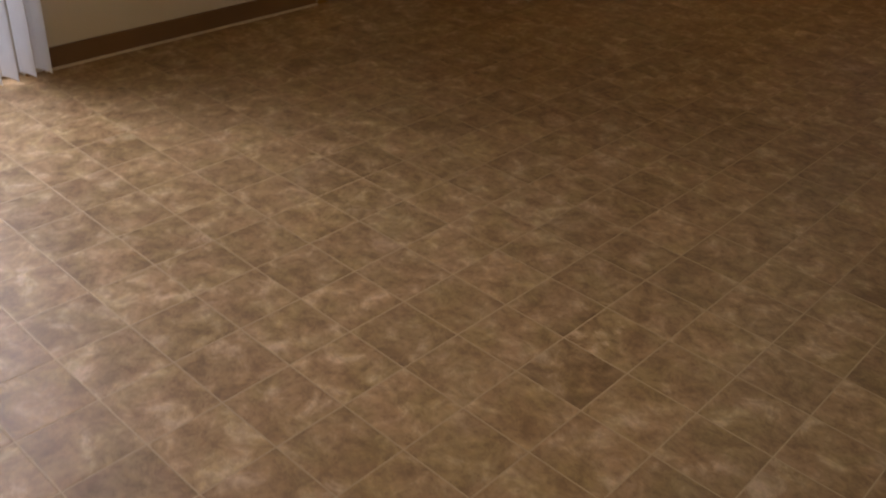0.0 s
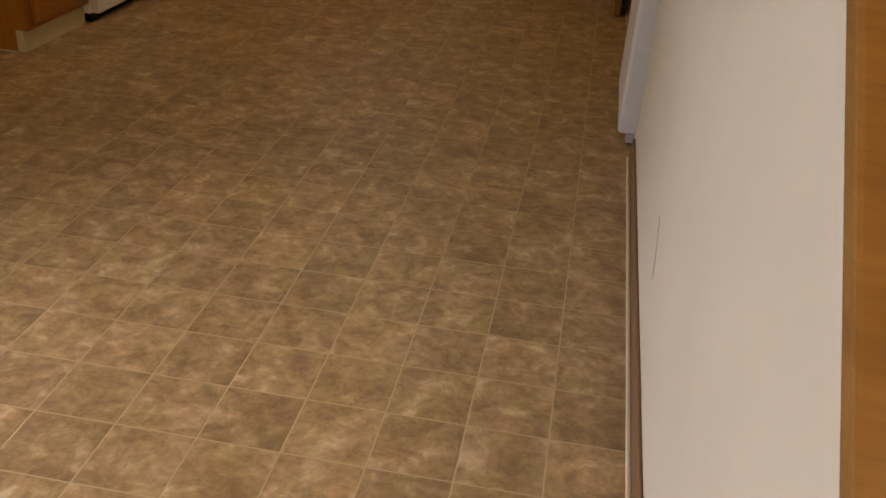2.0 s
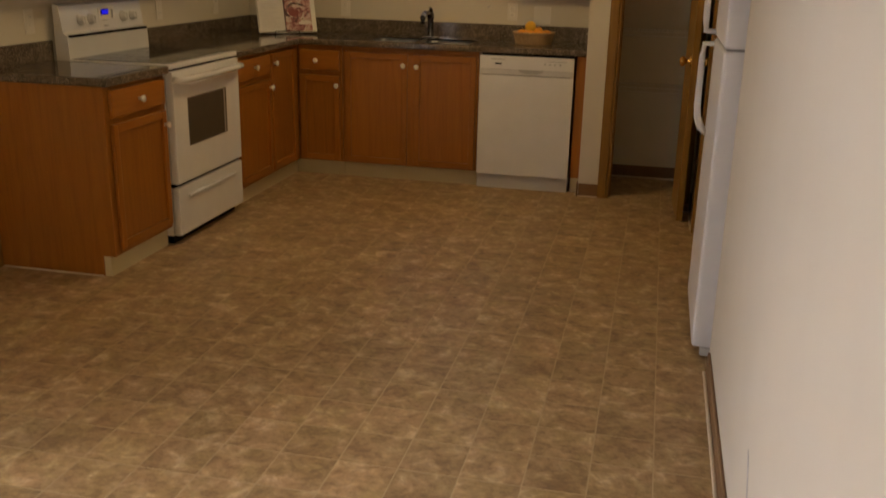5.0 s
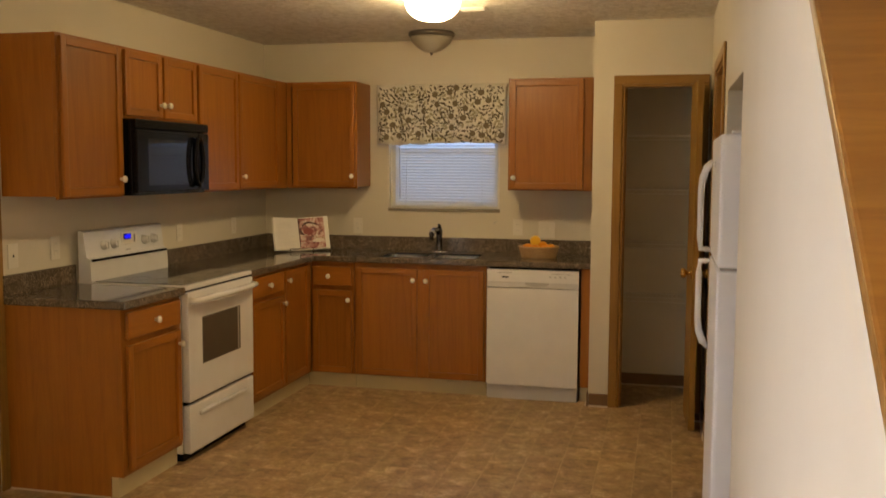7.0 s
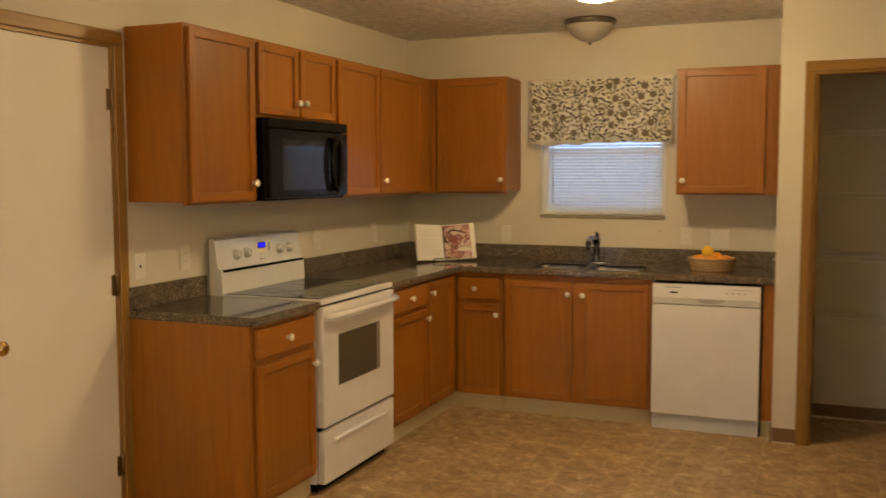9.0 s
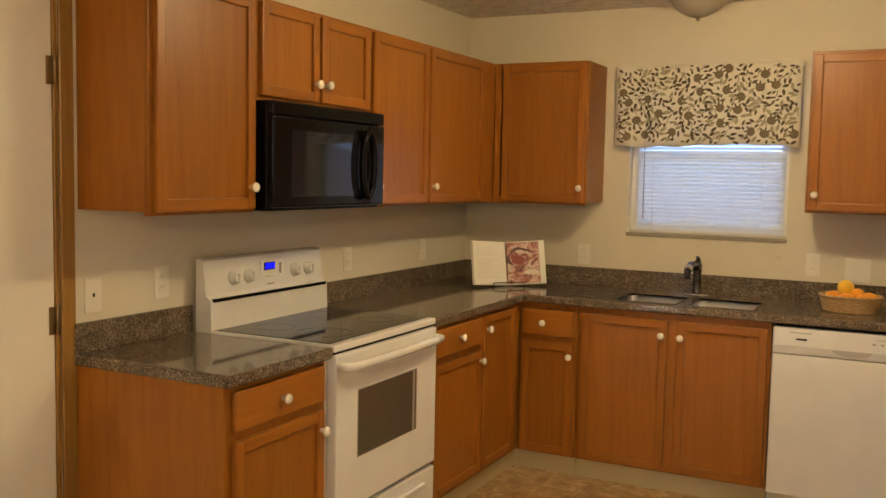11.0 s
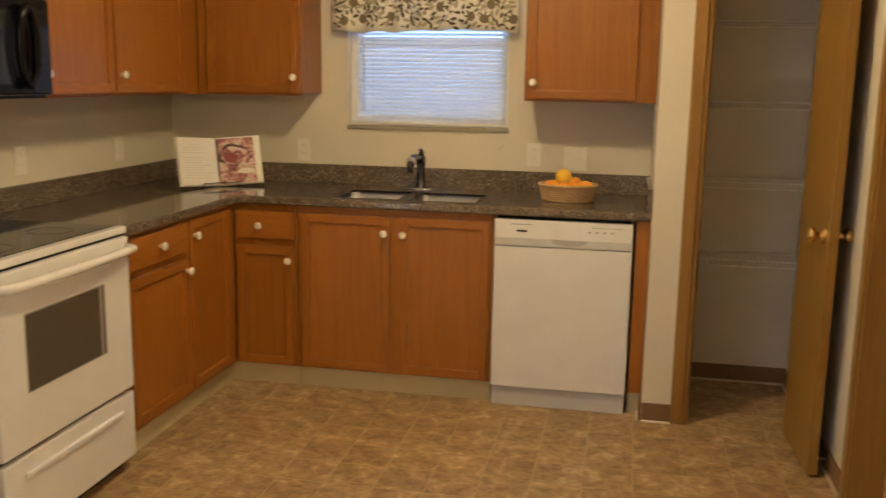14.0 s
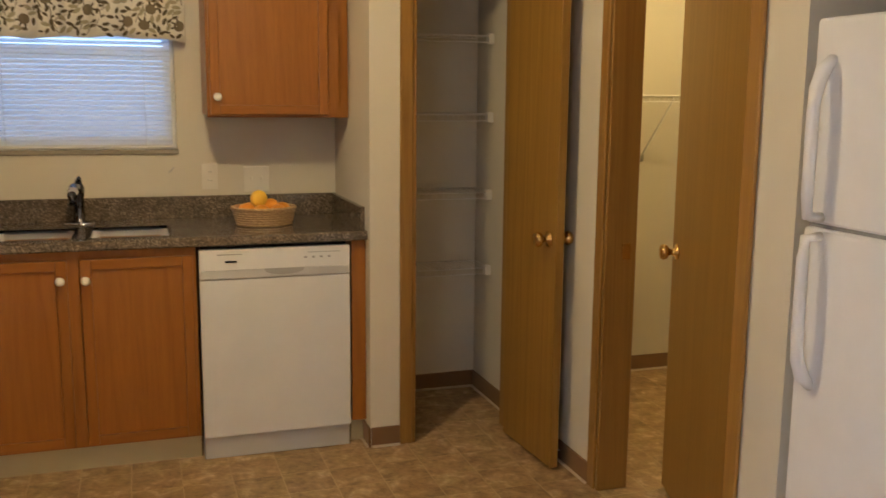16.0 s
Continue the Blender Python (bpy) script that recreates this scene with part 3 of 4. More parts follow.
rng = random.Random(7)
leaf_shape = [(0.98 * u, 0.95 * v) for u, v in [(0, 0.020), (0.006, 0.010), (0.0072, 0.0), (0.005, -0.011), (0, -0.019), (-0.005, -0.011), (-0.0072, 0.0), (-0.006, 0.010)]]
pod_shape = [(0.019 * math.cos(a) * (1 + 0.06 * math.sin(5 * a)), 0.021 * math.sin(a)) for a in (2 * math.pi * k / 14 for k in range(14))]
stem_shape = [(0.0013, 0.035), (0.0045, 0.0), (0.0013, -0.035), (-0.0013, -0.035), (0.0018, 0.0), (-0.0013, 0.035)]
leaves, pods, stems = bmesh.new(), bmesh.new(), bmesh.new()
pales, spots = bmesh.new(), []


def free_spot(gap, tries=60):
    for _ in range(tries):
        x, z = rng.uniform(0.924, 1.861), rng.uniform(1.707, 2.114)
        if all(math.hypot(x - u, z - v) > max(gap, g) * 0.5 + gap * 0.5 for u, v, g in spots):
            spots.append((x, z, gap))
            return x, z
    return None


for k in range(30):
    s = free_spot(0.056)
    if s:
        a = rng.uniform(0, 6.3)
        motif(pods, *s, [(1.12 * u, 1.12 * v) for u, v in pod_shape], a)
        for q in (-0.8, 0.0, 0.8):
            motif(leaves, s[0] + 0.026 * math.cos(a + q), s[1] + 0.026 * math.sin(a + q), [(u * 0.62, v * 0.62) for u, v in leaf_shape], a + q - 1.57)
for k in range(420):
    s = free_spot(0.0205)
    if s:
        r, a = rng.uniform(0.55, 0.92), rng.uniform(0, 6.3)
        if k % 4 == 3:
            motif(pales, *s, [(u * 1.25, v * 1.1) for u, v in leaf_shape], a)
        else:
            motif(leaves, *s, [(u * r * 1.3, v * r * 1.12) for u, v in leaf_shape], a)
        if k % 3 == 0:
            motif(stems, s[0] + 0.012, s[1] - 0.010, [(u * 0.9, v * 0.6) for u, v in stem_shape], a + 0.5)
tagged(part("pale_print", pales, PRINT_PALE, valance, "pale olive printed leaves"), kind="stuff")
tagged(part("leaf_print", leaves, PRINT_DARK, valance, "dark olive printed leaves"), kind="stuff")
tagged(part("pod_print", pods, PRINT_MID, valance, "brown printed seed pods"), kind="stuff")
tagged(part("stem_print", stems, PRINT_MID, valance), kind="stuff")
bm = bmesh.new()
tube(bm, [(0.91, -0.040, 2.112), (1.875, -0.040, 2.112)], 0.007, 8)
part("curtain_rod", bm, WHITE, valance)
for x in (0.917, 1.868):
    bm = bmesh.new()
    box(bm, x - 0.004, x + 0.004, -0.047, -0.0005, 2.10, 2.124, 0.001)
    part("rod_bracket", bm, WHITE, valance)


# ---- kitchen cabinets ----
def rb(bm, run, a0, a1, d0, d1, z0, z1, bev=0.0, seg=1):
    """A box by its place along a run of cabinets and its depth from the wall."""
    box(bm, *((a0, a1, -d0, -d1) if run == "north" else (d0, d1, a0, a1)), z0, z1, bev, seg)


def knob_at(run, a, d, z, parent):
    bm = bmesh.new()
    turn = pose(a, -d, z, 90, 0, 0) if run == "north" else pose(d, a, z, 0, 90, 0)
    lathe(bm, [(0.009, 0), (0.0085, 0.010), (0.011, 0.014), (0.0165, 0.018), (0.0175, 0.024), (0.014, 0.030), (0.006, 0.032)], turn, 18)
    part("knob", bm, KNOB, parent, "white ceramic knob")


def panel_door(cab, run, a0, a1, d, z0, z1, knob=None, name="door"):
    """A frame-and-panel oak door with its face 20 mm proud of depth d."""
    w = 0.040
    bm = bmesh.new()
    rb(bm, run, a0 + w - 0.004, a1 - w + 0.004, d + 0.001, d + 0.008, z0 + w - 0.004, z1 - w + 0.004)
    door = part(name, bm, OAK_V, cab)
    for p, q in ((a0, a0 + w), (a1 - w, a1)):
        bm = bmesh.new()
        rb(bm, run, p, q, d + 0.001, d + 0.020, z0, z1, 0.005, 2)
        part("stile", bm, OAK_V, door)
    for p, q in ((z0, z0 + w), (z1 - w, z1)):
        bm = bmesh.new()
        rb(bm, run, a0 + w - 0.001, a1 - w + 0.001, d + 0.001, d + 0.0195, p, q, 0.005, 2)
        part("rail", bm, OAK_H, door)
    if knob:
        knob_at(run, knob[0], d + 0.0195, knob[1], door)
    return door


def drawer_front(cab, run, a0, a1, d, z0, z1, knob=None):
    bm = bmesh.new()
    rb(bm, run, a0, a1, d + 0.001, d + 0.020, z0, z1, 0.006, 2)
    dr = part("drawer_front", bm, OAK_H, cab)
    if knob:
        knob_at(run, knob[0], d + 0.0195, knob[1], dr)


def base_unit(run, a0, a1, label, stiles=(), toe=None):
    """Carcass with face frame and toe kick; fronts are added after."""
    at = ((a0 + a1) / 2, -0.3, 0) if run == "north" else (0.3, (a0 + a1) / 2, 0)
    cab = thing("base_cabinet", at, label, "cabinet", "kitchen base cabinets")
    bm = bmesh.new()
    rb(bm, run, a0 + 0.001, a1 - 0.001, 0.002, 0.592, 0.10, 0.879)
    part("carcass", bm, OAK_V, cab)
    bm = bmesh.new()
    for s0, s1 in ((a0 + 0.001, a0 + 0.04), (a1 - 0.04, a1 - 0.001), *stiles):
        rb(bm, run, s0, s1, 0.592, 0.611, 0.10, 0.879, 0.001)
    for z0, z1 in ((0.10, 0.14), (0.675, 0.745), (0.84, 0.879)):
        rb(bm, run, a0 + 0.04, a1 - 0.04, 0.592, 0.6105, z0, z1, 0.001)
    part("face_frame", bm, OAK_V, cab)
    bm = bmesh.new()
    t0, t1 = toe or (a0 + 0.001, a1 - 0.001)
    rb(bm, run, t0, t1, 0.05, 0.580, 0, 0.0995)
    part("toe_kick", bm, TOE, cab, "beige vinyl toe kick")
    return cab


D = 0.611
c = base_unit("left", -2.915, -2.392, "oak base cabinet with drawer and door beside the range")
drawer_front(c, "left", -2.885, -2.415, D, 0.735, 0.860, (-2.656, 0.796))
panel_door(c, "left", -2.885, -2.415, D, 0.125, 0.705, (-2.438, 0.638))
bm = bmesh.new()
prism(bm, [(0.002, 0.0), (0.545, 0.0), (0.545, 0.10), (0.612, 0.10), (0.612, 0.879), (0.002, 0.879)], Matrix(((1, 0, 0, 0), (0, 0, 1, -2.9225), (0, 1, 0, 0), (0, 0, 0, 1))), 0.007)
part("end_panel", bm, OAK_V, c)
bm = bmesh.new()
box(bm, 0.002, 0.545, -2.932, -2.923, 0, 0.007, 0.002)
part("caulk_line", bm, QUARTER, c)
c = base_unit("left", -1.618, -0.612, "oak base cabinet with a drawer and a narrow corner door", ((-1.12, -1.08), (-0.72, -0.65)), (-1.617, -0.579))
drawer_front(c, "left", -1.585, -1.112, D, 0.735, 0.860, (-1.355, 0.800))
panel_door(c, "left", -1.585, -1.112, D, 0.125, 0.705, (-1.135, 0.655))
panel_door(c, "left", -1.088, -0.70, D, 0.125, 0.860, (-1.06, 0.795), "corner_door")
c = base_unit("north", 0.612, 0.926, "oak corner base cabinet with a small drawer over a door", toe=(0.581, 0.925))
drawer_front(c, "north", 0.632, 0.908, D, 0.715, 0.845, (0.750, 0.779))
panel_door(c, "north", 0.632, 0.908, D, 0.108, 0.682, (0.893, 0.618))
c = base_unit("north", 0.928, 1.850, "oak sink cabinet with two doors", ((1.375, 1.42),))
panel_door(c, "north", 0.948, 1.376, D, 0.108, 0.845, (1.352, 0.770))
panel_door(c, "north", 1.422, 1.836, D, 0.108, 0.845, (1.442, 0.768))
bm = bmesh.new()
rb(bm, "north", 2.472, 2.533, 0.05, 0.611, 0.10, 0.879, 0.001)
filler = thing("filler_panel", (2.5, -0.3, 0), "narrow oak filler panel beside the dishwasher", "panel")
part("board", bm, OAK_V, filler)
bm = bmesh.new()
rb(bm, "north", 2.472, 2.533, 0.05, 0.580, 0, 0.0995)
part("toe_kick", bm, TOE, filler)


def upper_unit(run, a0, a1, z0, label, stiles=(), z1=2.128, depth=0.305):
    at = ((a0 + a1) / 2, -0.15, z0) if run == "north" else (0.15, (a0 + a1) / 2, z0)
    cab = thing("wall_cabinet", at, label, "cabinet", "kitchen wall cabinets")
    bm = bmesh.new()
    rb(bm, run, a0 + 0.0008, a1 - 0.0008, 0.001, depth - 0.019, z0 + 0.012, z1)
    part("carcass", bm, OAK_V, cab)
    bm = bmesh.new()
    for s0, s1 in ((a0 + 0.0008, a0 + 0.04), (a1 - 0.04, a1 - 0.0008), *stiles):
        rb(bm, run, s0, s1, depth - 0.019, depth, z0, z1 + 0.002, 0.001)
    for q0, q1 in ((z0, z0 + 0.035), (z1 - 0.035, z1 + 0.002)):
        rb(bm, run, a0 + 0.04, a1 - 0.04, depth - 0.019, depth - 0.0005, q0, q1, 0.001)
    part("face_frame", bm, OAK_V, cab)
    return cab


U0 = 1.372
c = upper_unit("left", -2.905, -2.392, U0, "tall oak wall cabinet with one door")
panel_door(c, "left", -2.886, -2.408, 0.305, U0 + 0.012, 2.116, (-2.437, 1.461))
c = upper_unit("left", -2.390, -1.628, 1.770, "short oak wall cabinet with two doors over the microwave", ((-2.03, -1.99),))
panel_door(c, "left", -2.372, -2.020, 0.305, 1.785, 2.116, (-2.045, 1.853))
panel_door(c, "left", -2.000, -1.645, 0.305, 1.785, 2.116, (-1.976, 1.855))
c = upper_unit("left", -1.626, -0.001, U0, "oak corner wall cabinet with two doors", ((-1.11, -1.06), (-0.47, -0.3065)))
panel_door(c, "left", -1.612, -1.108, 0.305, U0 + 0.012, 2.116, (-1.585, 1.461))
panel_door(c, "left", -1.088, -0.478, 0.305, U0 + 0.012, 2.116, (-1.058, 1.461))
c = upper_unit("north", 0.308, 0.845, U0, "oak wall cabinet with one door in the corner")
panel_door(c, "north", 0.362, 0.832, 0.305, U0 + 0.012, 2.116, (0.815, 1.461))
c = upper_unit("north", 1.932, 2.533, U0, "oak wall cabinet with one door beside the window", ((2.43, 2.50),))
panel_door(c, "north", 1.946, 2.442, 0.305, U0 + 0.012, 2.116, (1.974, 1.458))


# ---- countertop with sink ----
CT0, CT1, CF = 0.8795, 0.918, 0.648
SINK = ((1.085, 1.410), (1.445, 1.770))
SY0, SY1 = -0.575, -0.255
top = thing("countertop", (1.2, -0.3, CT0), "brown speckled laminate worktop with upstand", "countertop")
bm = bmesh.new()
rb(bm, "left", -2.935, -2.391, 0.001, CF, CT0, CT1, 0.012, 3)
part("worktop", bm, GRANITE, top)
bm = bmesh.new()
rb(bm, "left", -1.619, -CF + 0.012, 0.001, CF, CT0, CT1, 0.012, 3)
part("worktop", bm, GRANITE, top)
bm = bmesh.new()
xs = (0.001, SINK[0][0], SINK[0][1], SINK[1][0], SINK[1][1], 2.533)
ys = (-CF, SY0, SY1, -0.001)
net = [[bm.verts.new((x, y, CT1)) for y in ys] for x in xs]
for i in range(5):
    for j in range(3):
        if j == 1 and i in (1, 3):
            continue
        bm.faces.new((net[i][j], net[i + 1][j], net[i + 1][j + 1], net[i][j + 1]))
got = bmesh.ops.extrude_face_region(bm, geom=list(bm.faces))["geom"]
for v in got:
    if isinstance(v, bmesh.types.BMVert):
        v.co.z = CT0
bmesh.ops.recalc_face_normals(bm, faces=bm.faces)
rim = [e for e in bm.edges if all(abs(v.co.y + CF) < 1e-5 for v in e.verts) and abs(e.verts[0].co.z - e.verts[1].co.z) < 1e-5]
bmesh.ops.bevel(bm, geom=rim, offset=0.012, segments=3, profile=0.6, affect="EDGES")
part("worktop", bm, GRANITE, top)
for a in (("left", -2.935, -2.391, 0.001, 0.020), ("left", -1.619, -0.021, 0.001, 0.020), ("north", 0.001, 2.533, 0.001, 0.020)):
    bm = bmesh.new()
    rb(bm, *a, CT1 - 0.001, 1.015, 0.003, 2)
    part("upstand", bm, GRANITE, top)
bm = bmesh.new()
box(bm, 2.514, 2.533, -0.60, -0.021, CT1 - 0.001, 1.013, 0.003, 2)
part("upstand", bm, GRANITE, top)

sink = thing("sink", (1.43, -0.39, CT0), "double bowl stainless steel sink", "sink")
for x0, x1 in SINK:
    bm = bmesh.new()
    vs = box(bm, x0 + 0.0008, x1 - 0.0008, SY0 + 0.0008, SY1 - 0.0008, 0.72, CT1 - 0.007)
    bm.normal_update()
    es = [e for e in bm.edges if abs(e.verts[0].co.z - e.verts[1].co.z) > 0.1 or max(e.verts[0].co.z, e.verts[1].co.z) < 0.73]
    bmesh.ops.delete(bm, geom=[f for f in bm.faces if f.normal.z > 0.9], context="FACES")
    bmesh.ops.bevel(bm, geom=[e for e in es if e.is_valid], offset=0.04, segments=4, affect="EDGES")
    for f in bm.faces:
        f.smooth = True
    bowl = part("bowl", bm, STEEL, sink)
    bowl.modifiers.new("thickness", "SOLIDIFY").thickness = 0.002
    bm = bmesh.new()
    lathe(bm, [(0.040, 0.0), (0.038, 0.003), (0.020, 0.002), (0.018, 0.0)], Matrix.Translation(((x0 + x1) / 2, -0.36, 0.7205)), 20)
    part("drain", bm, CHROME, sink)
    # black strips put the shadow under the bowl edges into solid colour
    bm = bmesh.new()
    for p, q, u, v in ((x0 + 0.001, x1 - 0.001, SY0 + 0.001, SY0 + 0.006), (x0 + 0.001, x1 - 0.001, SY1 - 0.012, SY1 - 0.001), (x0 + 0.001, x0 + 0.016, SY0 + 0.006, SY1 - 0.012), (x1 - 0.016, x1 - 0.001, SY0 + 0.006, SY1 - 0.012)):
        box(bm, p, q, u, v, CT1 - 0.0066, CT1 + 0.0006, 0.0004)
    part("rim", bm, BLACK, sink, "black strips standing for the shadow round the bowl edges")

faucet = thing("faucet", (1.405, -0.125, CT1), "dark chrome single-lever kitchen faucet", "faucet")
FX, FY = 1.405, -0.125
bm = bmesh.new()
lathe(bm, [(0.032, 0.0), (0.032, 0.006), (0.024, 0.012), (0.021, 0.05), (0.020, 0.11), (0.024, 0.125), (0.024, 0.16), (0.016, 0.172)], Matrix.Translation((FX, FY, CT1)), 20)
part("body", bm, DARKCHROME, faucet)
bm = bmesh.new()
tube(bm, [(FX, FY, CT1 + 0.13), (FX - 0.006, FY - 0.05, CT1 + 0.165), (FX - 0.012, FY - 0.11, CT1 + 0.165), (FX - 0.016, FY - 0.16, CT1 + 0.135), (FX - 0.017, FY - 0.17, CT1 + 0.10)], [0.015, 0.017, 0.018, 0.020, 0.021], 12)
part("spout", bm, DARKCHROME, faucet)
bm = bmesh.new()
lathe(bm, [(0.021, 0), (0.022, 0.008), (0.018, 0.012)], pose(FX - 0.012, FY - 0.150, CT1 + 0.15, 70, 0, 0), 14)
part("spray_ring", bm, CHROME, faucet, "bright chrome spray ring")
bm = bmesh.new()
tube(bm, [(FX, FY, CT1 + 0.166), (FX + 0.002, FY + 0.004, CT1 + 0.184), (FX + 0.005, FY - 0.020, CT1 + 0.196), (FX + 0.006, FY - 0.046, CT1 + 0.200)], [0.017, 0.014, 0.009, 0.007], 10)
part("lever", bm, DARKCHROME, faucet)
bm = bmesh.new()
lathe(bm, [(0.055, 0.0), (0.055, 0.003), (0.050, 0.006), (0.034, 0.007)], Matrix.Translation((FX, FY, CT1)) @ Matrix.Diagonal((1.2, 0.66, 1, 1)), 28)
part("deck_plate", bm, CHROME, faucet, "bright chrome deck plate")


# ---- range ----
RY0, RY1, RF = -2.386, -1.626, 0.655
rng_ob = thing("range", (0.33, -2.006, 0), "white freestanding electric range with black glass top", "range")
bm = bmesh.new()
box(bm, 0.03, 0.61, RY0, RY1, 0.045, 0.900, 0.003)
part("body", bm, ENAMEL, rng_ob)
bm = bmesh.new()
box(bm, 0.06, 0.60, RY0 + 0.02, RY1 - 0.02, 0.0, 0.046)
part("base", bm, BLACK, rng_ob)
bm = bmesh.new()
box(bm, 0.05, 0.648, RY0, RY1, 0.898, 0.924, 0.006, 2)
part("cooktop_rim", bm, ENAMEL, rng_ob)
bm = bmesh.new()
box(bm, 0.115, 0.615, RY0 + 0.018, RY1 - 0.018, 0.9238, 0.9262, 0.001)
glass = part("glass_top", bm, BLACKGLASS, rng_ob, "black ceramic glass cooktop")
for x, y, r in ((0.25, -2.19, 0.075), (0.25, -1.82, 0.095), (0.47, -2.19, 0.105), (0.47, -1.82, 0.075)):
    bm = bmesh.new()
    lathe(bm, [(r, 0), (r, 0.0003), (r - 0.003, 0.0003), (r - 0.003, 0)], Matrix.Translation((x, y, 0.9262)), 32, False)
    part("burner_ring", bm, BLACK, glass)
bm = bmesh.new()
prism(bm, [(0.030, 0.905), (0.105, 0.905), (0.100, 1.035), (0.078, 1.050), (0.062, 1.180), (0.050, 1.188), (0.030, 1.188)], Matrix(((1, 0, 0, 0), (0, 0, 1, RY0), (0, 1, 0, 0), (0, 0, 0, 1))), RY1 - RY0)
console = part("backguard", bm, ENAMEL, rng_ob)
bm = bmesh.new()
box(bm, 0.070, 0.1045, RY0 + 0.012, RY1 - 0.012, 1.028, 1.040)
part("vent_slot", bm, BLACK, console, "black vent slot")


def on_console(y, z, off=0.0):
    return (0.078 - 0.016 * (z - 1.05) / 0.13 + off, y, z)


for y in (-2.225, -2.135, -1.83, -1.735):
    bm = bmesh.new()
    lathe(bm, [(0.027, 0), (0.027, 0.006), (0.022, 0.010), (0.020, 0.026), (0.017, 0.030)], Matrix.Translation(on_console(y, 1.105)) @ Matrix.Rotation(radians(83), 4, "Y"), 20)
    p = on_console(y, 1.105)
    box(bm, p[0] + 0.024, p[0] + 0.036, y - 0.004, y + 0.004, 1.087, 1.124, 0.002)
    part("knob", bm, ENAMEL, console)
bm = bmesh.new()
p = on_console(-1.985, 1.115)
box(bm, p[0] - 0.004, p[0] + 0.0022, -2.055, -1.905, 1.070, 1.160, 0.001)
panel = part("clock_panel", bm, WHITE, console)
bm = bmesh.new()
box(bm, p[0], p[0] + 0.0035, -2.035, -1.965, 1.120, 1.150)
clock_face = part("clock_display", bm, BLACKGLASS, panel)
bm = bmesh.new()
for k, y in enumerate((-2.028, -2.012, -1.996, -1.980)):
    box(bm, p[0] + 0.0036, p[0] + 0.0042, y, y + 0.0145, 1.123, 1.147)
part("clock_digits", bm, CLOCK, clock_face, "glowing blue clock digits")
bm = bmesh.new()
for k in range(3):
    box(bm, p[0] + 0.002, p[0] + 0.0030, -2.02 + 0.016 * k, -2.010 + 0.016 * k, 1.088, 1.094)
box(bm, p[0] + 0.002, p[0] + 0.0030, -1.935, -1.920, 1.10, 1.145)
tagged(part("button_marks", bm, GREY, panel), kind="stuff")
bm = bmesh.new()
q = on_console(-2.0, 1.062)
box(bm, q[0] - 0.001, q[0] + 0.0012, -2.02, -1.975, 1.060, 1.066)
part("badge", bm, GREY, console)
bm = bmesh.new()
box(bm, 0.612, RF, RY0 + 0.004, RY1 - 0.004, 0.318, 0.888, 0.008, 2)
oven = part("oven_door", bm, ENAMEL, rng_ob)
bm = bmesh.new()
box(bm, RF - 0.003, RF + 0.0015, -2.245, -1.800, 0.495, 0.745, 0.001)
oven_border = part("oven_window", bm, OVENTRIM, oven, "dark oven window with grey border")
for y0, y1, z0, z1, mat in ((-2.241, -1.838, 0.499, 0.741, WINDOWGLASS), (-1.818, -1.811, 0.499, 0.741, WINDOWGLASS)):
    bm = bmesh.new()
    box(bm, RF, RF + 0.0030, y0, y1, z0, z1, 0.0008)
    part("pane", bm, mat, oven_border)
bm = bmesh.new()
hz = 0.846
tube(bm, [(RF - 0.004, RY0 + 0.02, hz), (RF + 0.030, RY0 + 0.028, hz), (RF + 0.040, RY0 + 0.10, hz), (RF + 0.048, -2.006, hz), (RF + 0.040, RY1 - 0.10, hz), (RF + 0.030, RY1 - 0.028, hz), (RF - 0.004, RY1 - 0.02, hz)], 0.017, 10)
part("oven_handle", bm, ENAMEL, oven)
bm = bmesh.new()
box(bm, 0.60, 0.636, RY0 + 0.006, RY1 - 0.006, 0.886, 0.899)
part("door_gap", bm, BLACK, rng_ob)
bm = bmesh.new()
box(bm, 0.612, RF - 0.002, RY0 + 0.004, RY1 - 0.004, 0.048, 0.302, 0.008, 2)
drawer = part("storage_drawer", bm, ENAMEL, rng_ob)
bm = bmesh.new()
box(bm, RF - 0.004, RF + 0.012, RY0 + 0.10, RY1 - 0.10, 0.232, 0.254, 0.008, 3)
part("drawer_lip", bm, ENAMEL, drawer)
bm = bmesh.new()
box(bm, 0.60, 0.630, RY0 + 0.006, RY1 - 0.006, 0.300, 0.320)
part("drawer_gap", bm, BLACK, rng_ob)

# ---- microwave ----
MF = 0.385
mw = thing("microwave", (0.2, -2.006, 1.376), "black over-the-range microwave under the wall cabinet", "microwave")
bm = bmesh.new()
box(bm, 0.004, MF - 0.03, RY0, RY1, 1.376, 1.768, 0.003)
part("body", bm, BLACK, mw)
bm = bmesh.new()
box(bm, MF - 0.029, MF, RY0, -1.742, 1.388, 1.715, 0.008, 2)
mdoor = part("microwave_door", bm, BLACK, mw)
bm = bmesh.new()
box(bm, MF - 0.002, MF + 0.0015, RY0 + 0.105, -1.835, 1.425, 1.668, 0.001)
part("door_glass", bm, MWGLASS, mdoor)
bm = bmesh.new()
box(bm, MF - 0.029, MF - 0.001, -1.740, RY1, 1.388, 1.715, 0.006, 2)
mpanel = part("control_panel", bm, BLACKGLASS, mw)
bm = bmesh.new()
box(bm, MF - 0.029, MF - 0.002, RY0, RY1, 1.718, 1.767, 0.004)
for k in range(3):
    box(bm, MF - 0.004, MF + 0.001, RY0 + 0.03, RY1 - 0.03, 1.726 + 0.013 * k, 1.731 + 0.013 * k)
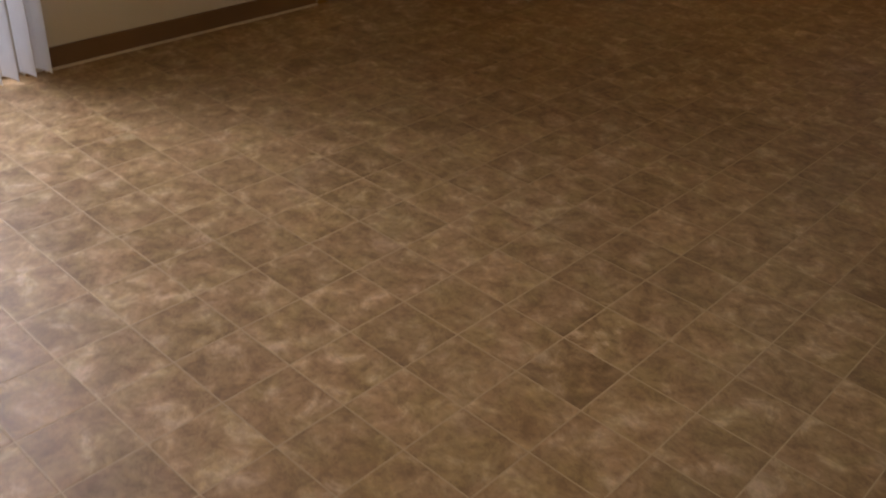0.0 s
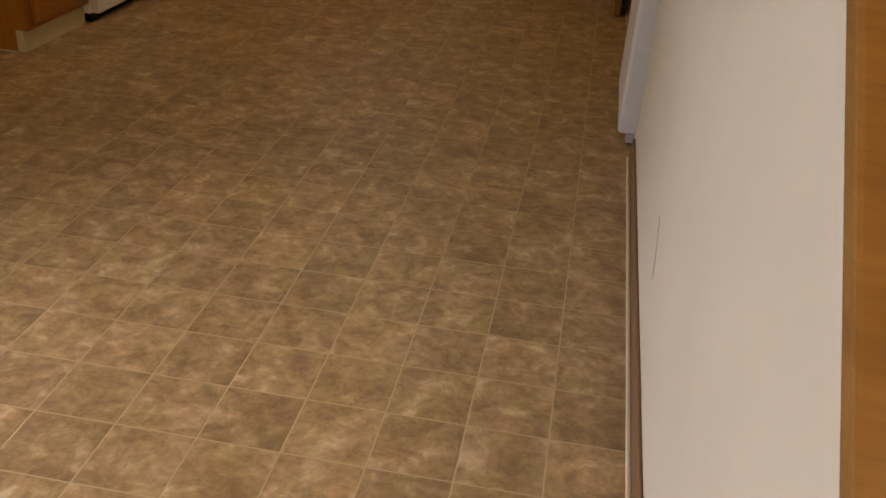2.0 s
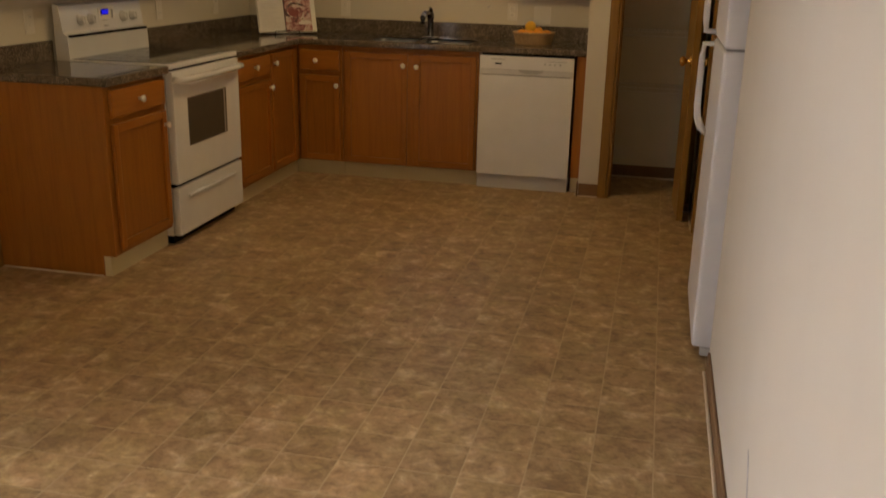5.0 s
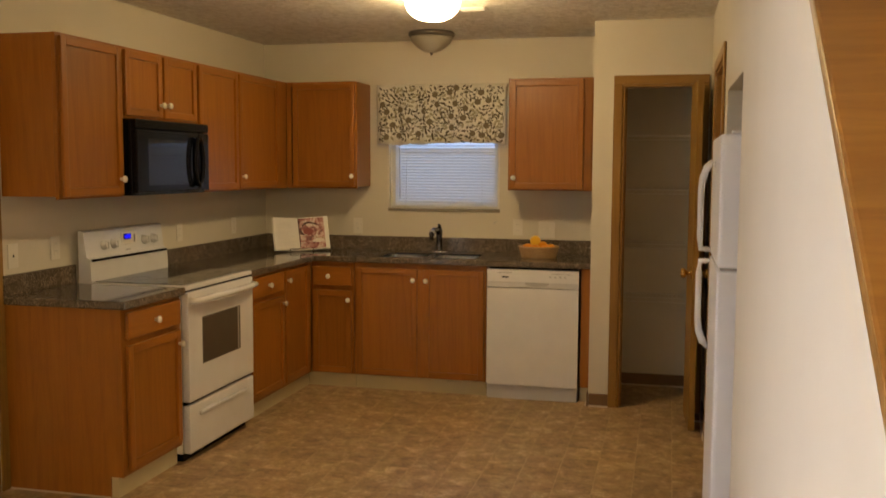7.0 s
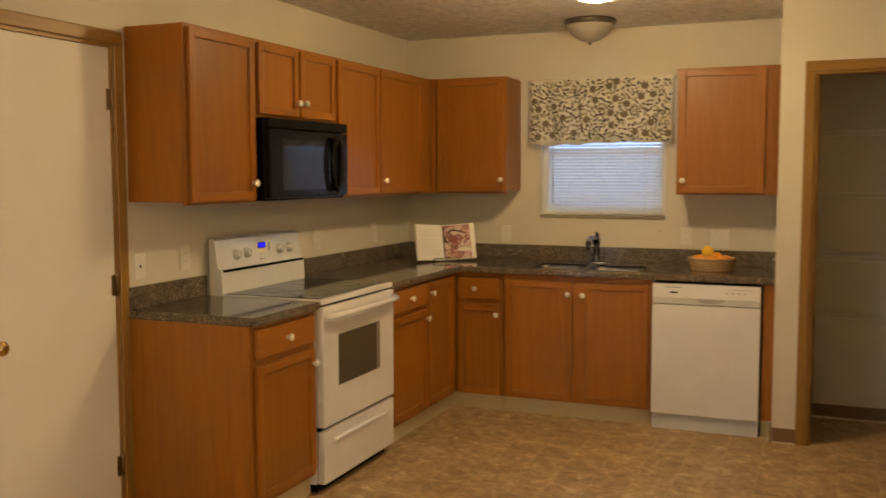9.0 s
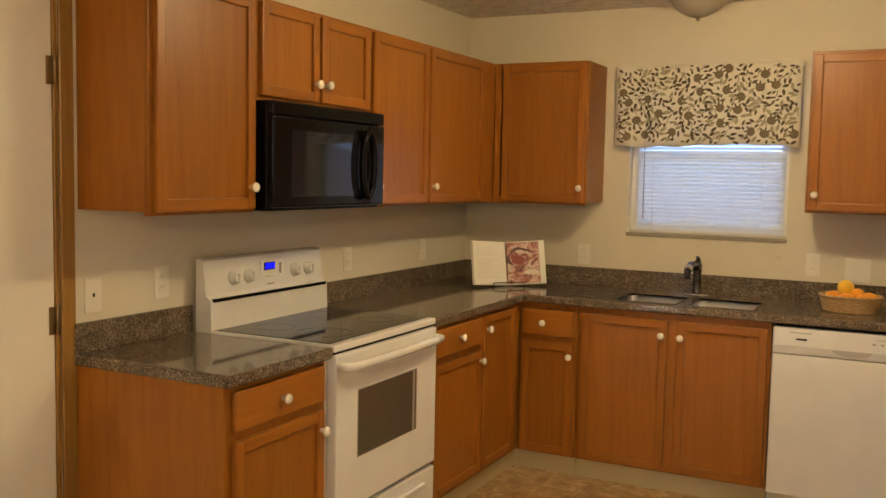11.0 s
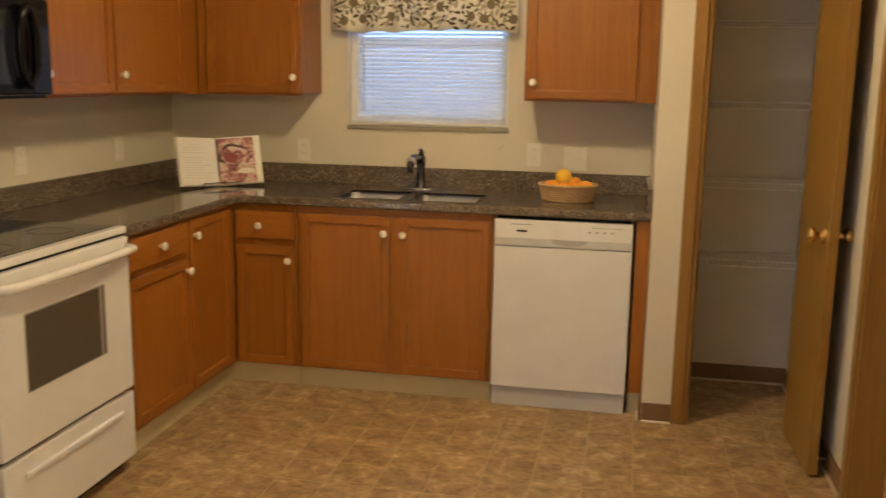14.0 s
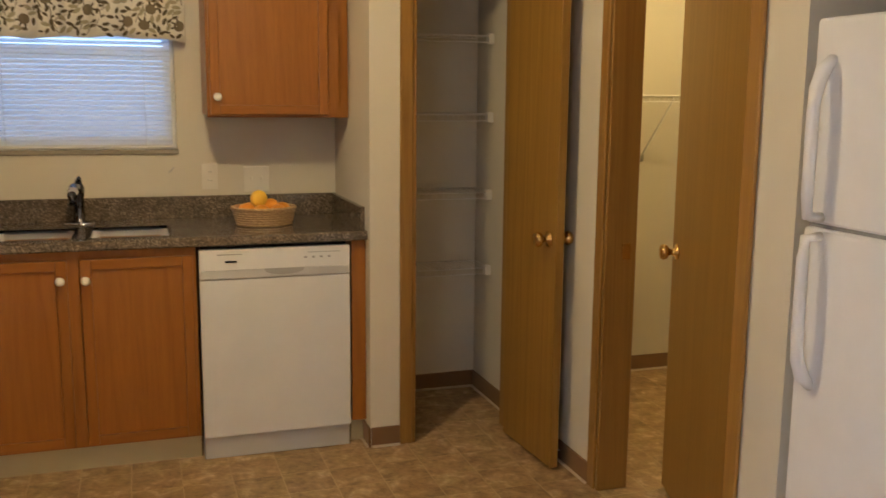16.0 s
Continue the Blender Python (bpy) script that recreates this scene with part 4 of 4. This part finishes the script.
part("vent_grille", bm, BLACK, mw)
bm = bmesh.new()
ring = [(MF + 0.022, -1.785 + 0.045 * math.sin(a), 1.550 + 0.130 * math.cos(a)) for a in (2 * math.pi * k / 28 for k in range(29))]
tube(bm, ring, 0.015, 8)
part("loop_handle", bm, BLACK, mdoor, "black oval loop handle")
for z in (1.43, 1.67):
    bm = bmesh.new()
    tube(bm, [(MF - 0.004, -1.785, z), (MF + 0.02, -1.785, z)], 0.010, 8)
    part("handle_post", bm, BLACK, mdoor)

# ---- dishwasher ----
dw = thing("dishwasher", (2.16, -0.3, 0), "white built-in dishwasher under the worktop", "dishwasher")
X0, X1 = 1.858, 2.460
bm = bmesh.new()
box(bm, X0 + 0.008, X1 - 0.008, -0.60, -0.05, 0.096, 0.872)
part("tub", bm, BLACK, dw)
bm = bmesh.new()
box(bm, X0, X1, -0.642, -0.602, 0.095, 0.7435, 0.005, 2)
part("front_panel", bm, ENAMEL, dw)
bm = bmesh.new()
box(bm, X0, X1, -0.644, -0.602, 0.7445, 0.864, 0.007, 2)
ctl = part("control_strip", bm, ENAMEL, dw)
bm = bmesh.new()
box(bm, X0 + 0.005, X1 - 0.005, -0.6465, -0.640, 0.747, 0.783, 0.003)
part("lower_band", bm, GREYWHITE, ctl)
# finger recess laid on as a flat patch, its shade in the grey
bm = bmesh.new()
scoop = [(X0 + 0.252, 0.782), (X0 + 0.412, 0.782)] + [(X0 + 0.332 + 0.078 * math.cos(a), 0.776 - 0.020 * math.sin(a)) for a in (math.pi * k / 12 for k in range(13))]
prism(bm, scoop, Matrix(((1, 0, 0, 0), (0, 0, -1, -0.6462), (0, 1, 0, 0), (0, 0, 0, 1))), 0.0014)
part("handle_scoop", bm, SCOOP, ctl, "finger grip recess, its shade drawn as a flat grey patch")
bm = bmesh.new()
box(bm, X0 + 0.070, X0 + 0.165, -0.6450, -0.643, 0.842, 0.846)
for k in range(4):
    box(bm, X0 + 0.412 + 0.032 * k, X0 + 0.424 + 0.032 * k, -0.6450, -0.643, 0.818, 0.825)
box(bm, X0 + 0.425, X0 + 0.56, -0.6450, -0.643, 0.840, 0.8425)
tagged(part("control_marks", bm, GREY, ctl), kind="stuff")
bm = bmesh.new()
box(bm, X0 + 0.100, X0 + 0.145, -0.6450, -0.643, 0.811, 0.819)
part("badge", bm, BLACK, ctl)
bm = bmesh.new()
box(bm, X0 + 0.002, X1 - 0.002, -0.622, -0.545, 0.0, 0.0925, 0.003)
part("kick_plate", bm, GREYWHITE, dw)

# ---- refrigerator in its recess ----
FXF, FY0, FY1 = 3.186, -3.124, -2.464
fr = thing("refrigerator", (3.55, -2.77, 0), "white top-freezer refrigerator with textured doors", "refrigerator")
bm = bmesh.new()
box(bm, 3.292, 3.93, FY0 + 0.006, FY1 - 0.004, 0.03, 1.640, 0.006, 2)
part("body", bm, FRIDGE, fr)
bm = bmesh.new()
box(bm, 3.30, 3.90, FY0 + 0.03, FY1 - 0.03, 0.0, 0.032)
part("base_grille", bm, GREY, fr)
bm = bmesh.new()
box(bm, FXF, 3.286, FY0, FY1, 1.1695, 1.655, 0.016, 3)
fz = part("freezer_door", bm, FRIDGE, fr)
bm = bmesh.new()
box(bm, FXF, 3.286, FY0, FY1, 0.045, 1.1605, 0.016, 3)
fd = part("fridge_door", bm, FRIDGE, fr)
bm = bmesh.new()
box(bm, FXF + 0.012, 3.29, FY0 + 0.010, FY1 - 0.010, 1.1607, 1.1693)
part("door_gasket", bm, GREY, fr, "dark gap between the doors")
bm = bmesh.new()
box(bm, 3.225, 3.32, FY0 + 0.004, FY0 + 0.06, 1.656, 1.668, 0.003)
part("hinge_cover", bm, WHITE, fr)
bm = bmesh.new()
box(bm, 3.22, 3.29, FY0 - 0.004, FY0 + 0.03, 0.012, 0.044, 0.004)
part("foot_hinge", bm, GREYWHITE, fr)
HY = FY1 - 0.062


def fridge_handle(parent, z_fix, z_free):
    s = 1 if z_free > z_fix else -1
    bm = bmesh.new()
    pts = [(FXF + 0.006, HY, z_fix), (FXF - 0.040, HY, z_fix + 0.004 * s), (FXF - 0.044, HY, z_fix + 0.05 * s), (FXF - 0.044, HY, z_free - 0.12 * s), (FXF - 0.039, HY, z_free - 0.07 * s), (FXF - 0.022, HY, z_free - 0.025 * s), (FXF + 0.004, HY, z_free)]
    tube(bm, pts, [0.012, 0.0125, 0.013, 0.0135, 0.0155, 0.017, 0.013], 12)
    for v in bm.verts:
        v.co.y = HY + (v.co.y - HY) * 1.25
    part("handle", bm, FRIDGE, parent, "white moulded handle")


fridge_handle(fz, 1.188, 1.560)
fridge_handle(fd, 1.142, 0.770)
bm = bmesh.new()
lathe(bm, [(0.014, 0), (0.014, 0.002), (0.010, 0.003)], pose(FXF, FY1 - 0.32, 1.545, 0, -90, 0), 20)
part("badge", bm, GREYWHITE, fz)


# ---- ceiling fittings ----
def dome_light(at, glass_mat, label, lit=True):
    ob = thing("ceiling_light", at, label, "ceiling light")
    m = Matrix.Translation(at)
    bm = bmesh.new()
    if lit:
        lathe(bm, [(0.112, 0.0), (0.114, -0.010), (0.105, -0.014), (0.02, -0.016)], m, 40)
        part("ceiling_pan", bm, WHITE, ob)
        bm = bmesh.new()
        lathe(bm, [(0.150, -0.022), (0.148, -0.046), (0.133, -0.078), (0.105, -0.106), (0.070, -0.122), (0.030, -0.128), (0.010, -0.129)], m, 40)
        part("shade", bm, glass_mat, ob).visible_shadow = False
        return ob
    lathe(bm, [(0.150, 0.0), (0.158, -0.008), (0.158, -0.020), (0.150, -0.034), (0.140, -0.036), (0.138, -0.012), (0.138, 0.0)], m, 40, False)
    part("ring", bm, PEWTER, ob, "dark pewter ring")
    bm = bmesh.new()
    lathe(bm, [(0.144, -0.030), (0.140, -0.052), (0.122, -0.080), (0.094, -0.106), (0.060, -0.126), (0.028, -0.136), (0.010, -0.138)], m, 40)
    part("shade", bm, glass_mat, ob).visible_shadow = False
    bm = bmesh.new()
    lathe(bm, [(0.006, -0.136), (0.011, -0.142), (0.008, -0.150), (0.003, -0.156)], m, 12)
    part("finial", bm, PEWTER, ob)
    return ob


dome_light((1.75, -1.69, H), LIT, "lit flush ceiling light with opal glass dome")
# unseen fixture, added to house the assumed rear-room lamp
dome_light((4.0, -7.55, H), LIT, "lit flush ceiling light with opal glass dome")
dome_light((1.415, -0.41, H), FROST, "unlit flush ceiling light with alabaster dome and dark ring", False)

vent = thing("ceiling_vent", (1.885, -1.29, H), "small white ceiling air register", "vent")
bm = bmesh.new()
box(bm, 1.80, 1.97, -1.34, -1.24, H - 0.007, H - 0.0005, 0.003)
part("frame", bm, WHITE, vent)
for k in range(5):
    bm = bmesh.new()
    box(bm, 1.815, 1.955, -1.332 + 0.018 * k, -1.323 + 0.018 * k, H - 0.012, H - 0.007)
    part("slat", bm, GREYWHITE, vent)


# ---- wall plates ----
def wall_plate(run, a, z, kind):
    at = (a, 0, z) if run == "north" else (0, a, z)
    names = {"outlet": "cream duplex outlet on the wall", "switch": "cream toggle switch plate on the wall", "double": "cream double switch plate on the wall", "jack": "cream wall plate with a small dark jack", "rocker": "cream rocker switch plate on the wall"}
    ob = thing("wall_plate", at, names[kind], "wall plate", "wall plates")
    w = 0.058 if kind == "double" else 0.035
    bm = bmesh.new()
    rb(bm, run, a - w, a + w, 0.0005, 0.006, z - 0.058, z + 0.058, 0.002, 2)
    plate = part("plate", bm, PLATE, ob)
    if kind == "outlet":
        for dz in (-0.02, 0.02):
            bm = bmesh.new()
            rb(bm, run, a - 0.016, a + 0.016, 0.005, 0.0085, z + dz - 0.014, z + dz + 0.014, 0.003, 2)
            face = part("socket", bm, PLATE, plate)
            bm = bmesh.new()
            for s in (-0.006, 0.006):
                rb(bm, run, a + s - 0.001, a + s + 0.001, 0.008, 0.0088, z + dz - 0.002, z + dz + 0.007)
            part("slots", bm, GREY, plate)
    elif kind == "jack":
        bm = bmesh.new()
        rb(bm, run, a - 0.0035, a + 0.0035, 0.005, 0.009, z - 0.006, z + 0.006, 0.001)
        part("jack", bm, BLACK, plate)
    else:
        for s in ((-0.023, 0.023) if kind == "double" else (0.0,)):
            bm = bmesh.new()
            rb(bm, run, a + s - 0.005, a + s + 0.005, 0.005, 0.015, z - 0.004, z + 0.012, 0.002)
            part("toggle", bm, PLATE, plate)


for run, a, z, kind in (("left", -2.848, 1.10, "jack"), ("left", -2.535, 1.113, "outlet"), ("left", -1.307, 1.111, "outlet"), ("left", -0.551, 1.107, "outlet"), ("north", 0.746, 1.088, "outlet"), ("north", 1.957, 1.100, "outlet"), ("north", 2.165, 1.085, "double"), ("left", -4.497, 0.42, "outlet"), ("north", 3.815, 0.86, "outlet")):
    wall_plate(run, a, z, kind)

# ---- open cookbook on a wire stand ----
book = thing("cookbook", (0.434, -0.373, CT1), "open cookbook with a food photograph, propped on a wire stand", "book", rz=45)
LEAN = Matrix.Rotation(radians(-14), 4, "X")


def book_box(bm, x0, x1, y0, y1, z0, z1, turn):
    b2 = bmesh.new()
    box(b2, x0, x1, y0, y1, z0, z1)
    bmesh.ops.transform(b2, matrix=LEAN @ Matrix.Rotation(radians(turn), 4, "Z"), verts=b2.verts)
    me = bpy.data.meshes.new("piece")
    b2.to_mesh(me)
    b2.free()
    bm.from_mesh(me)
    bpy.data.meshes.remove(me)


for side, turn in ((-1, 15), (1, -15)):
    x0, x1 = (-0.218, 0.0) if side < 0 else (0.0, 0.222)
    bm = bmesh.new()
    book_box(bm, x0, x1, 0.004, 0.010, 0.004, 0.245, turn)
    part("cover", bm, PAPER, book, "", True)
    bm = bmesh.new()
    book_box(bm, x0 + (0.003 if side < 0 else 0), x1 - (0.003 if side > 0 else 0), -0.006, 0.004, 0.008, 0.241, turn)
    pages = part("page_block", bm, PAPER, book, "", True)
    if side < 0:
        bm = bmesh.new()
        r2 = random.Random(3)
        for k in range(13):
            z = 0.205 - 0.0125 * k - (0.012 if k > 3 else 0)
            book_box(bm, -0.195 + (0.04 if k == 0 else 0), -0.195 + r2.uniform(0.10, 0.165), -0.0068, -0.006, z, z + 0.0032, turn)
        tagged(part("text_lines", bm, INK, pages, "faint unreadable print lines", True), kind="stuff")
    else:
        bm = bmesh.new()
        book_box(bm, 0.002, 0.190, -0.0066, -0.006, 0.012, 0.238, turn)
        part("photo", bm, PHOTO_PINK, pages, "food photograph in red and pink", True)
        # the tall narrow dark patch is the spine fold's shadow, painted on
        for mat, cx, cz, rx, rz_, off, n in ((PHOTO_SPINE_DARK, 0.090, 0.154, 0.080, 0.055, 0.0070, 22), (PHOTO_PINK, 0.096, 0.148, 0.074, 0.047, 0.0073, 19), (PHOTO_RED, 0.070, 0.140, 0.036, 0.026, 0.0076, 13), (PHOTO_SPINE_DARK, 0.006, 0.125, 0.006, 0.110, 0.0070, 12), (PHOTO_CREAM, 0.140, 0.070, 0.045, 0.014, 0.0070, 15)):
            bm = bmesh.new()
            shape = [(cx + rx * math.cos(a) * (1 + 0.10 * math.sin(3 * a + n)), cz + rz_ * math.sin(a) * (1 + 0.12 * math.sin(4 * a))) for a in (2 * math.pi * k / n for k in range(n))]
            shape = [(min(max(x, 0.003), 0.189), min(max(z, 0.014), 0.236)) for x, z in shape]
            f = bm.faces.new([bm.verts.new((x, -off, z)) for x, z in shape])
            bmesh.ops.transform(bm, matrix=LEAN @ Matrix.Rotation(radians(turn), 4, "Z"), verts=bm.verts)
            part("photo_patch", bm, mat, pages, "", True)
bm = bmesh.new()
for s in (-0.09, 0.09):
    tube(bm, [(s, -0.030, 0.022), (s, -0.034, 0.004), (s, 0.020, 0.004), (s * 0.6, 0.075, 0.15), (0, 0.082, 0.175)], 0.0024, 6)
tube(bm, [(-0.09, -0.030, 0.022), (0, -0.031, 0.024), (0.09, -0.030, 0.022)], 0.0024, 6)
tube(bm, [(0, 0.082, 0.175), (0, 0.14, 0.004)], 0.0024, 6)
part("wire_stand", bm, BLACK, book, "thin black wire stand", True)

# ---- fruit basket ----
BX, BY = 2.155, -0.33
basket = thing("fruit_basket", (BX, BY, CT1), "low woven straw basket on the worktop", "basket")
bm = bmesh.new()
rows = 7
for k in range(rows):
    h = 0.006 + 0.0098 * k
    r = 0.114 + 0.0024 * k
    pts = [((r + 0.0025 * math.sin(a * 17 + k * math.pi)) * math.cos(a), (r + 0.0025 * math.sin(a * 17 + k * math.pi)) * math.sin(a) * 0.86, h) for a in (2 * math.pi * j / 68 for j in range(69))]
    tube(bm, pts, 0.0056, 6)
tagged(part("woven_side", bm, STRAW, basket, "", True), kind="stuff")
bm = bmesh.new()
lathe(bm, [(0.104, 0.0), (0.104, 0.004), (0.0, 0.0042)][:2], Matrix.Diagonal((1, 0.86, 1, 1)), 30)
part("bottom", bm, STRAW, basket, "", True)
bm = bmesh.new()
tube(bm, [(0.134 * math.cos(a), 0.134 * 0.86 * math.sin(a), 0.074) for a in (2 * math.pi * j / 40 for j in range(41))], 0.0072, 7)
part("rim", bm, STRAW, basket, "", True)


def fruit(name, x, y, z, r, mat, label, squash=1.0, tilt=(0, 0)):
    bm = bmesh.new()
    prof = [(max(0.002, r * math.sin(a)) * (1 + 0.012 * math.sin(3 * a)), -r * squash * math.cos(a) * (1.0 if a < 2.6 else 0.97)) for a in (math.pi * k / 12 for k in range(13))]
    lathe(bm, prof, pose(0, 0, 0, *tilt), 20)
    ob = solid(name, bm, mat, label, "fruit", group="fruit in the basket")
    ob.location = (x, y, z)


for x, y, z, r in ((-0.078, -0.015, 0.046, 0.040), (-0.020, -0.060, 0.044, 0.038), (0.005, 0.045, 0.045, 0.039), (0.055, -0.045, 0.043, 0.036), (0.085, 0.015, 0.046, 0.037), (-0.055, 0.055, 0.044, 0.037), (0.030, -0.008, 0.068, 0.034)):
    fruit("orange", BX + x * 0.95, BY + y, CT1 + z + 0.012, r, ORANGE, "bright orange in the straw basket", 0.95, (x * 300, y * 400))
fruit("lemon", BX - 0.022, BY - 0.008, CT1 + 0.112, 0.037, LEMON, "yellow fruit on top of the oranges", 1.02, (70, 20))

# ---- pantry and closet shelves ----
def wire_shelf(x0, x1, y_back, depth, z, label, brackets=True):
    ob = thing("wire_shelf", ((x0 + x1) / 2, y_back, z), label, "shelf", "wire shelves")
    for dy, dz, r in ((0.006, 0, 0.003), (depth, 0, 0.0035), (depth, -0.028, 0.003)):
        bm = bmesh.new()
        tube(bm, [(x0, y_back - dy, z + dz), (x1, y_back - dy, z + dz)], r, 6)
        part("rail", bm, WHITE, ob)
    bm = bmesh.new()
    n = int((x1 - x0) / 0.026)
    for k in range(n + 1):
        x = x0 + 0.004 + (x1 - x0 - 0.008) * k / n
        tube(bm, [(x, y_back - 0.004, z + 0.004), (x, y_back - depth, z + 0.004), (x, y_back - depth - 0.001, z - 0.028)], 0.0016, 4)
    tagged(part("wires", bm, WHITE, ob), kind="stuff")
    if brackets:
        bm = bmesh.new()
        box(bm, x1 - 0.022, x1 + 0.006, y_back - depth - 0.012, y_back - depth + 0.022, z - 0.036, z + 0.012, 0.003)
        part("end_bracket", bm, WHITE, ob)
    return ob


for z in (0.655, 1.020, 1.385, 1.745):
    wire_shelf(2.650, RN - 0.008, -0.004, 0.212, z, "white coated wire shelf, empty, in the pantry")
cs = wire_shelf(RN + 0.13, 4.68, -0.004, 0.300, 1.48, "white coated wire shelf in the closet", False)
for x in (4.17, 4.55):
    bm = bmesh.new()
    tube(bm, [(x, -0.29, 1.465), (x, -0.012, 1.18), (x, -0.010, 1.14)], 0.006, 6)
    part("brace", bm, WHITE, cs)

# ---- door stop, wall scuffs ----
stop = thing("door_stop", (RN - 0.05, -1.03, 0.045), "small sprung door stop with a white tip on the wall base", "door stop")
bm = bmesh.new()
tube(bm, [(RN - 0.011, -1.05, 0.045), (RN - 0.060, -1.05, 0.045)], 0.004, 8)
part("spring", bm, STEEL, stop)
bm = bmesh.new()
tube(bm, [(RN - 0.060, -1.05, 0.045), (RN - 0.072, -1.05, 0.045)], 0.008, 8)
part("tip", bm, WHITE, stop)
bm = bmesh.new()
prism(bm, [(-4.520, 0.376), (-4.538, 0.350), (-4.600, 0.282), (-4.628, 0.262), (-4.604, 0.300), (-4.556, 0.362)], Matrix(((0, 0, 1, RS - 0.0012), (1, 0, 0, 0), (0, 1, 0, 0), (0, 0, 0, 1))), 0.001)
solid("wall_scuff", bm, SCUFF, "thin grey scrape on the painted wall", "mark", "structure")

bm = bmesh.new()
prism(bm, [(1.776, 1.118), (1.790, 1.124), (1.802, 1.140), (1.806, 1.148), (1.792, 1.136), (1.780, 1.128)], Matrix(((1, 0, 0, 0), (0, 0, -1, -0.0002), (0, 1, 0, 0), (0, 0, 0, 1))), 0.001)
solid("wall_mark", bm, SCUFF, "small grey mark on the painted wall", "mark", "structure")

# ---- floor tiles ----
TS, TX, TY = 0.1857, 2.688, -4.949
JOINT = 0.0037


def tile_geometry(bm, cx, cy, x_lo=-0.002, x_hi=4.70, y_hi=0.0):
    h, c = (TS - JOINT) / 2, 0.0018
    lo = [bm.verts.new((cx + sx * h, cy + sy * h, -0.0005)) for sx, sy in ((-1, -1), (1, -1), (1, 1), (-1, 1))]
    hi = [bm.verts.new((cx + sx * (h - c), cy + sy * (h - c), 0.0)) for sx, sy in ((-1, -1), (1, -1), (1, 1), (-1, 1))]
    bm.faces.new(hi)
    for k in range(4):
        bm.faces.new((lo[k], lo[(k + 1) % 4], hi[(k + 1) % 4], hi[k]))


one = bmesh.new()
tile_geometry(one, 0, 0)
tile_mesh = mesh_of("tile", one, TILE)
rest = bmesh.new()
for i in range(-16, 13):
    for j in range(-22, 28):
        cx, cy = TX + TS * (i + 0.5), TY + TS * (j + 0.5)
        if cx < -0.15 or cx > 4.75 or cy < -8.72 or cy > 0.08:
            continue
        if 1.0 < cx < 3.25 and -6.3 < cy < -1.75:
            t = new("tile", tile_mesh)
            t.parent = floor
            t.location = (cx, cy, 0)
        else:
            tile_geometry(rest, cx, cy)
far_tiles = part("far_tiles", rest, TILE, floor)
tagged(far_tiles, kind="stuff")
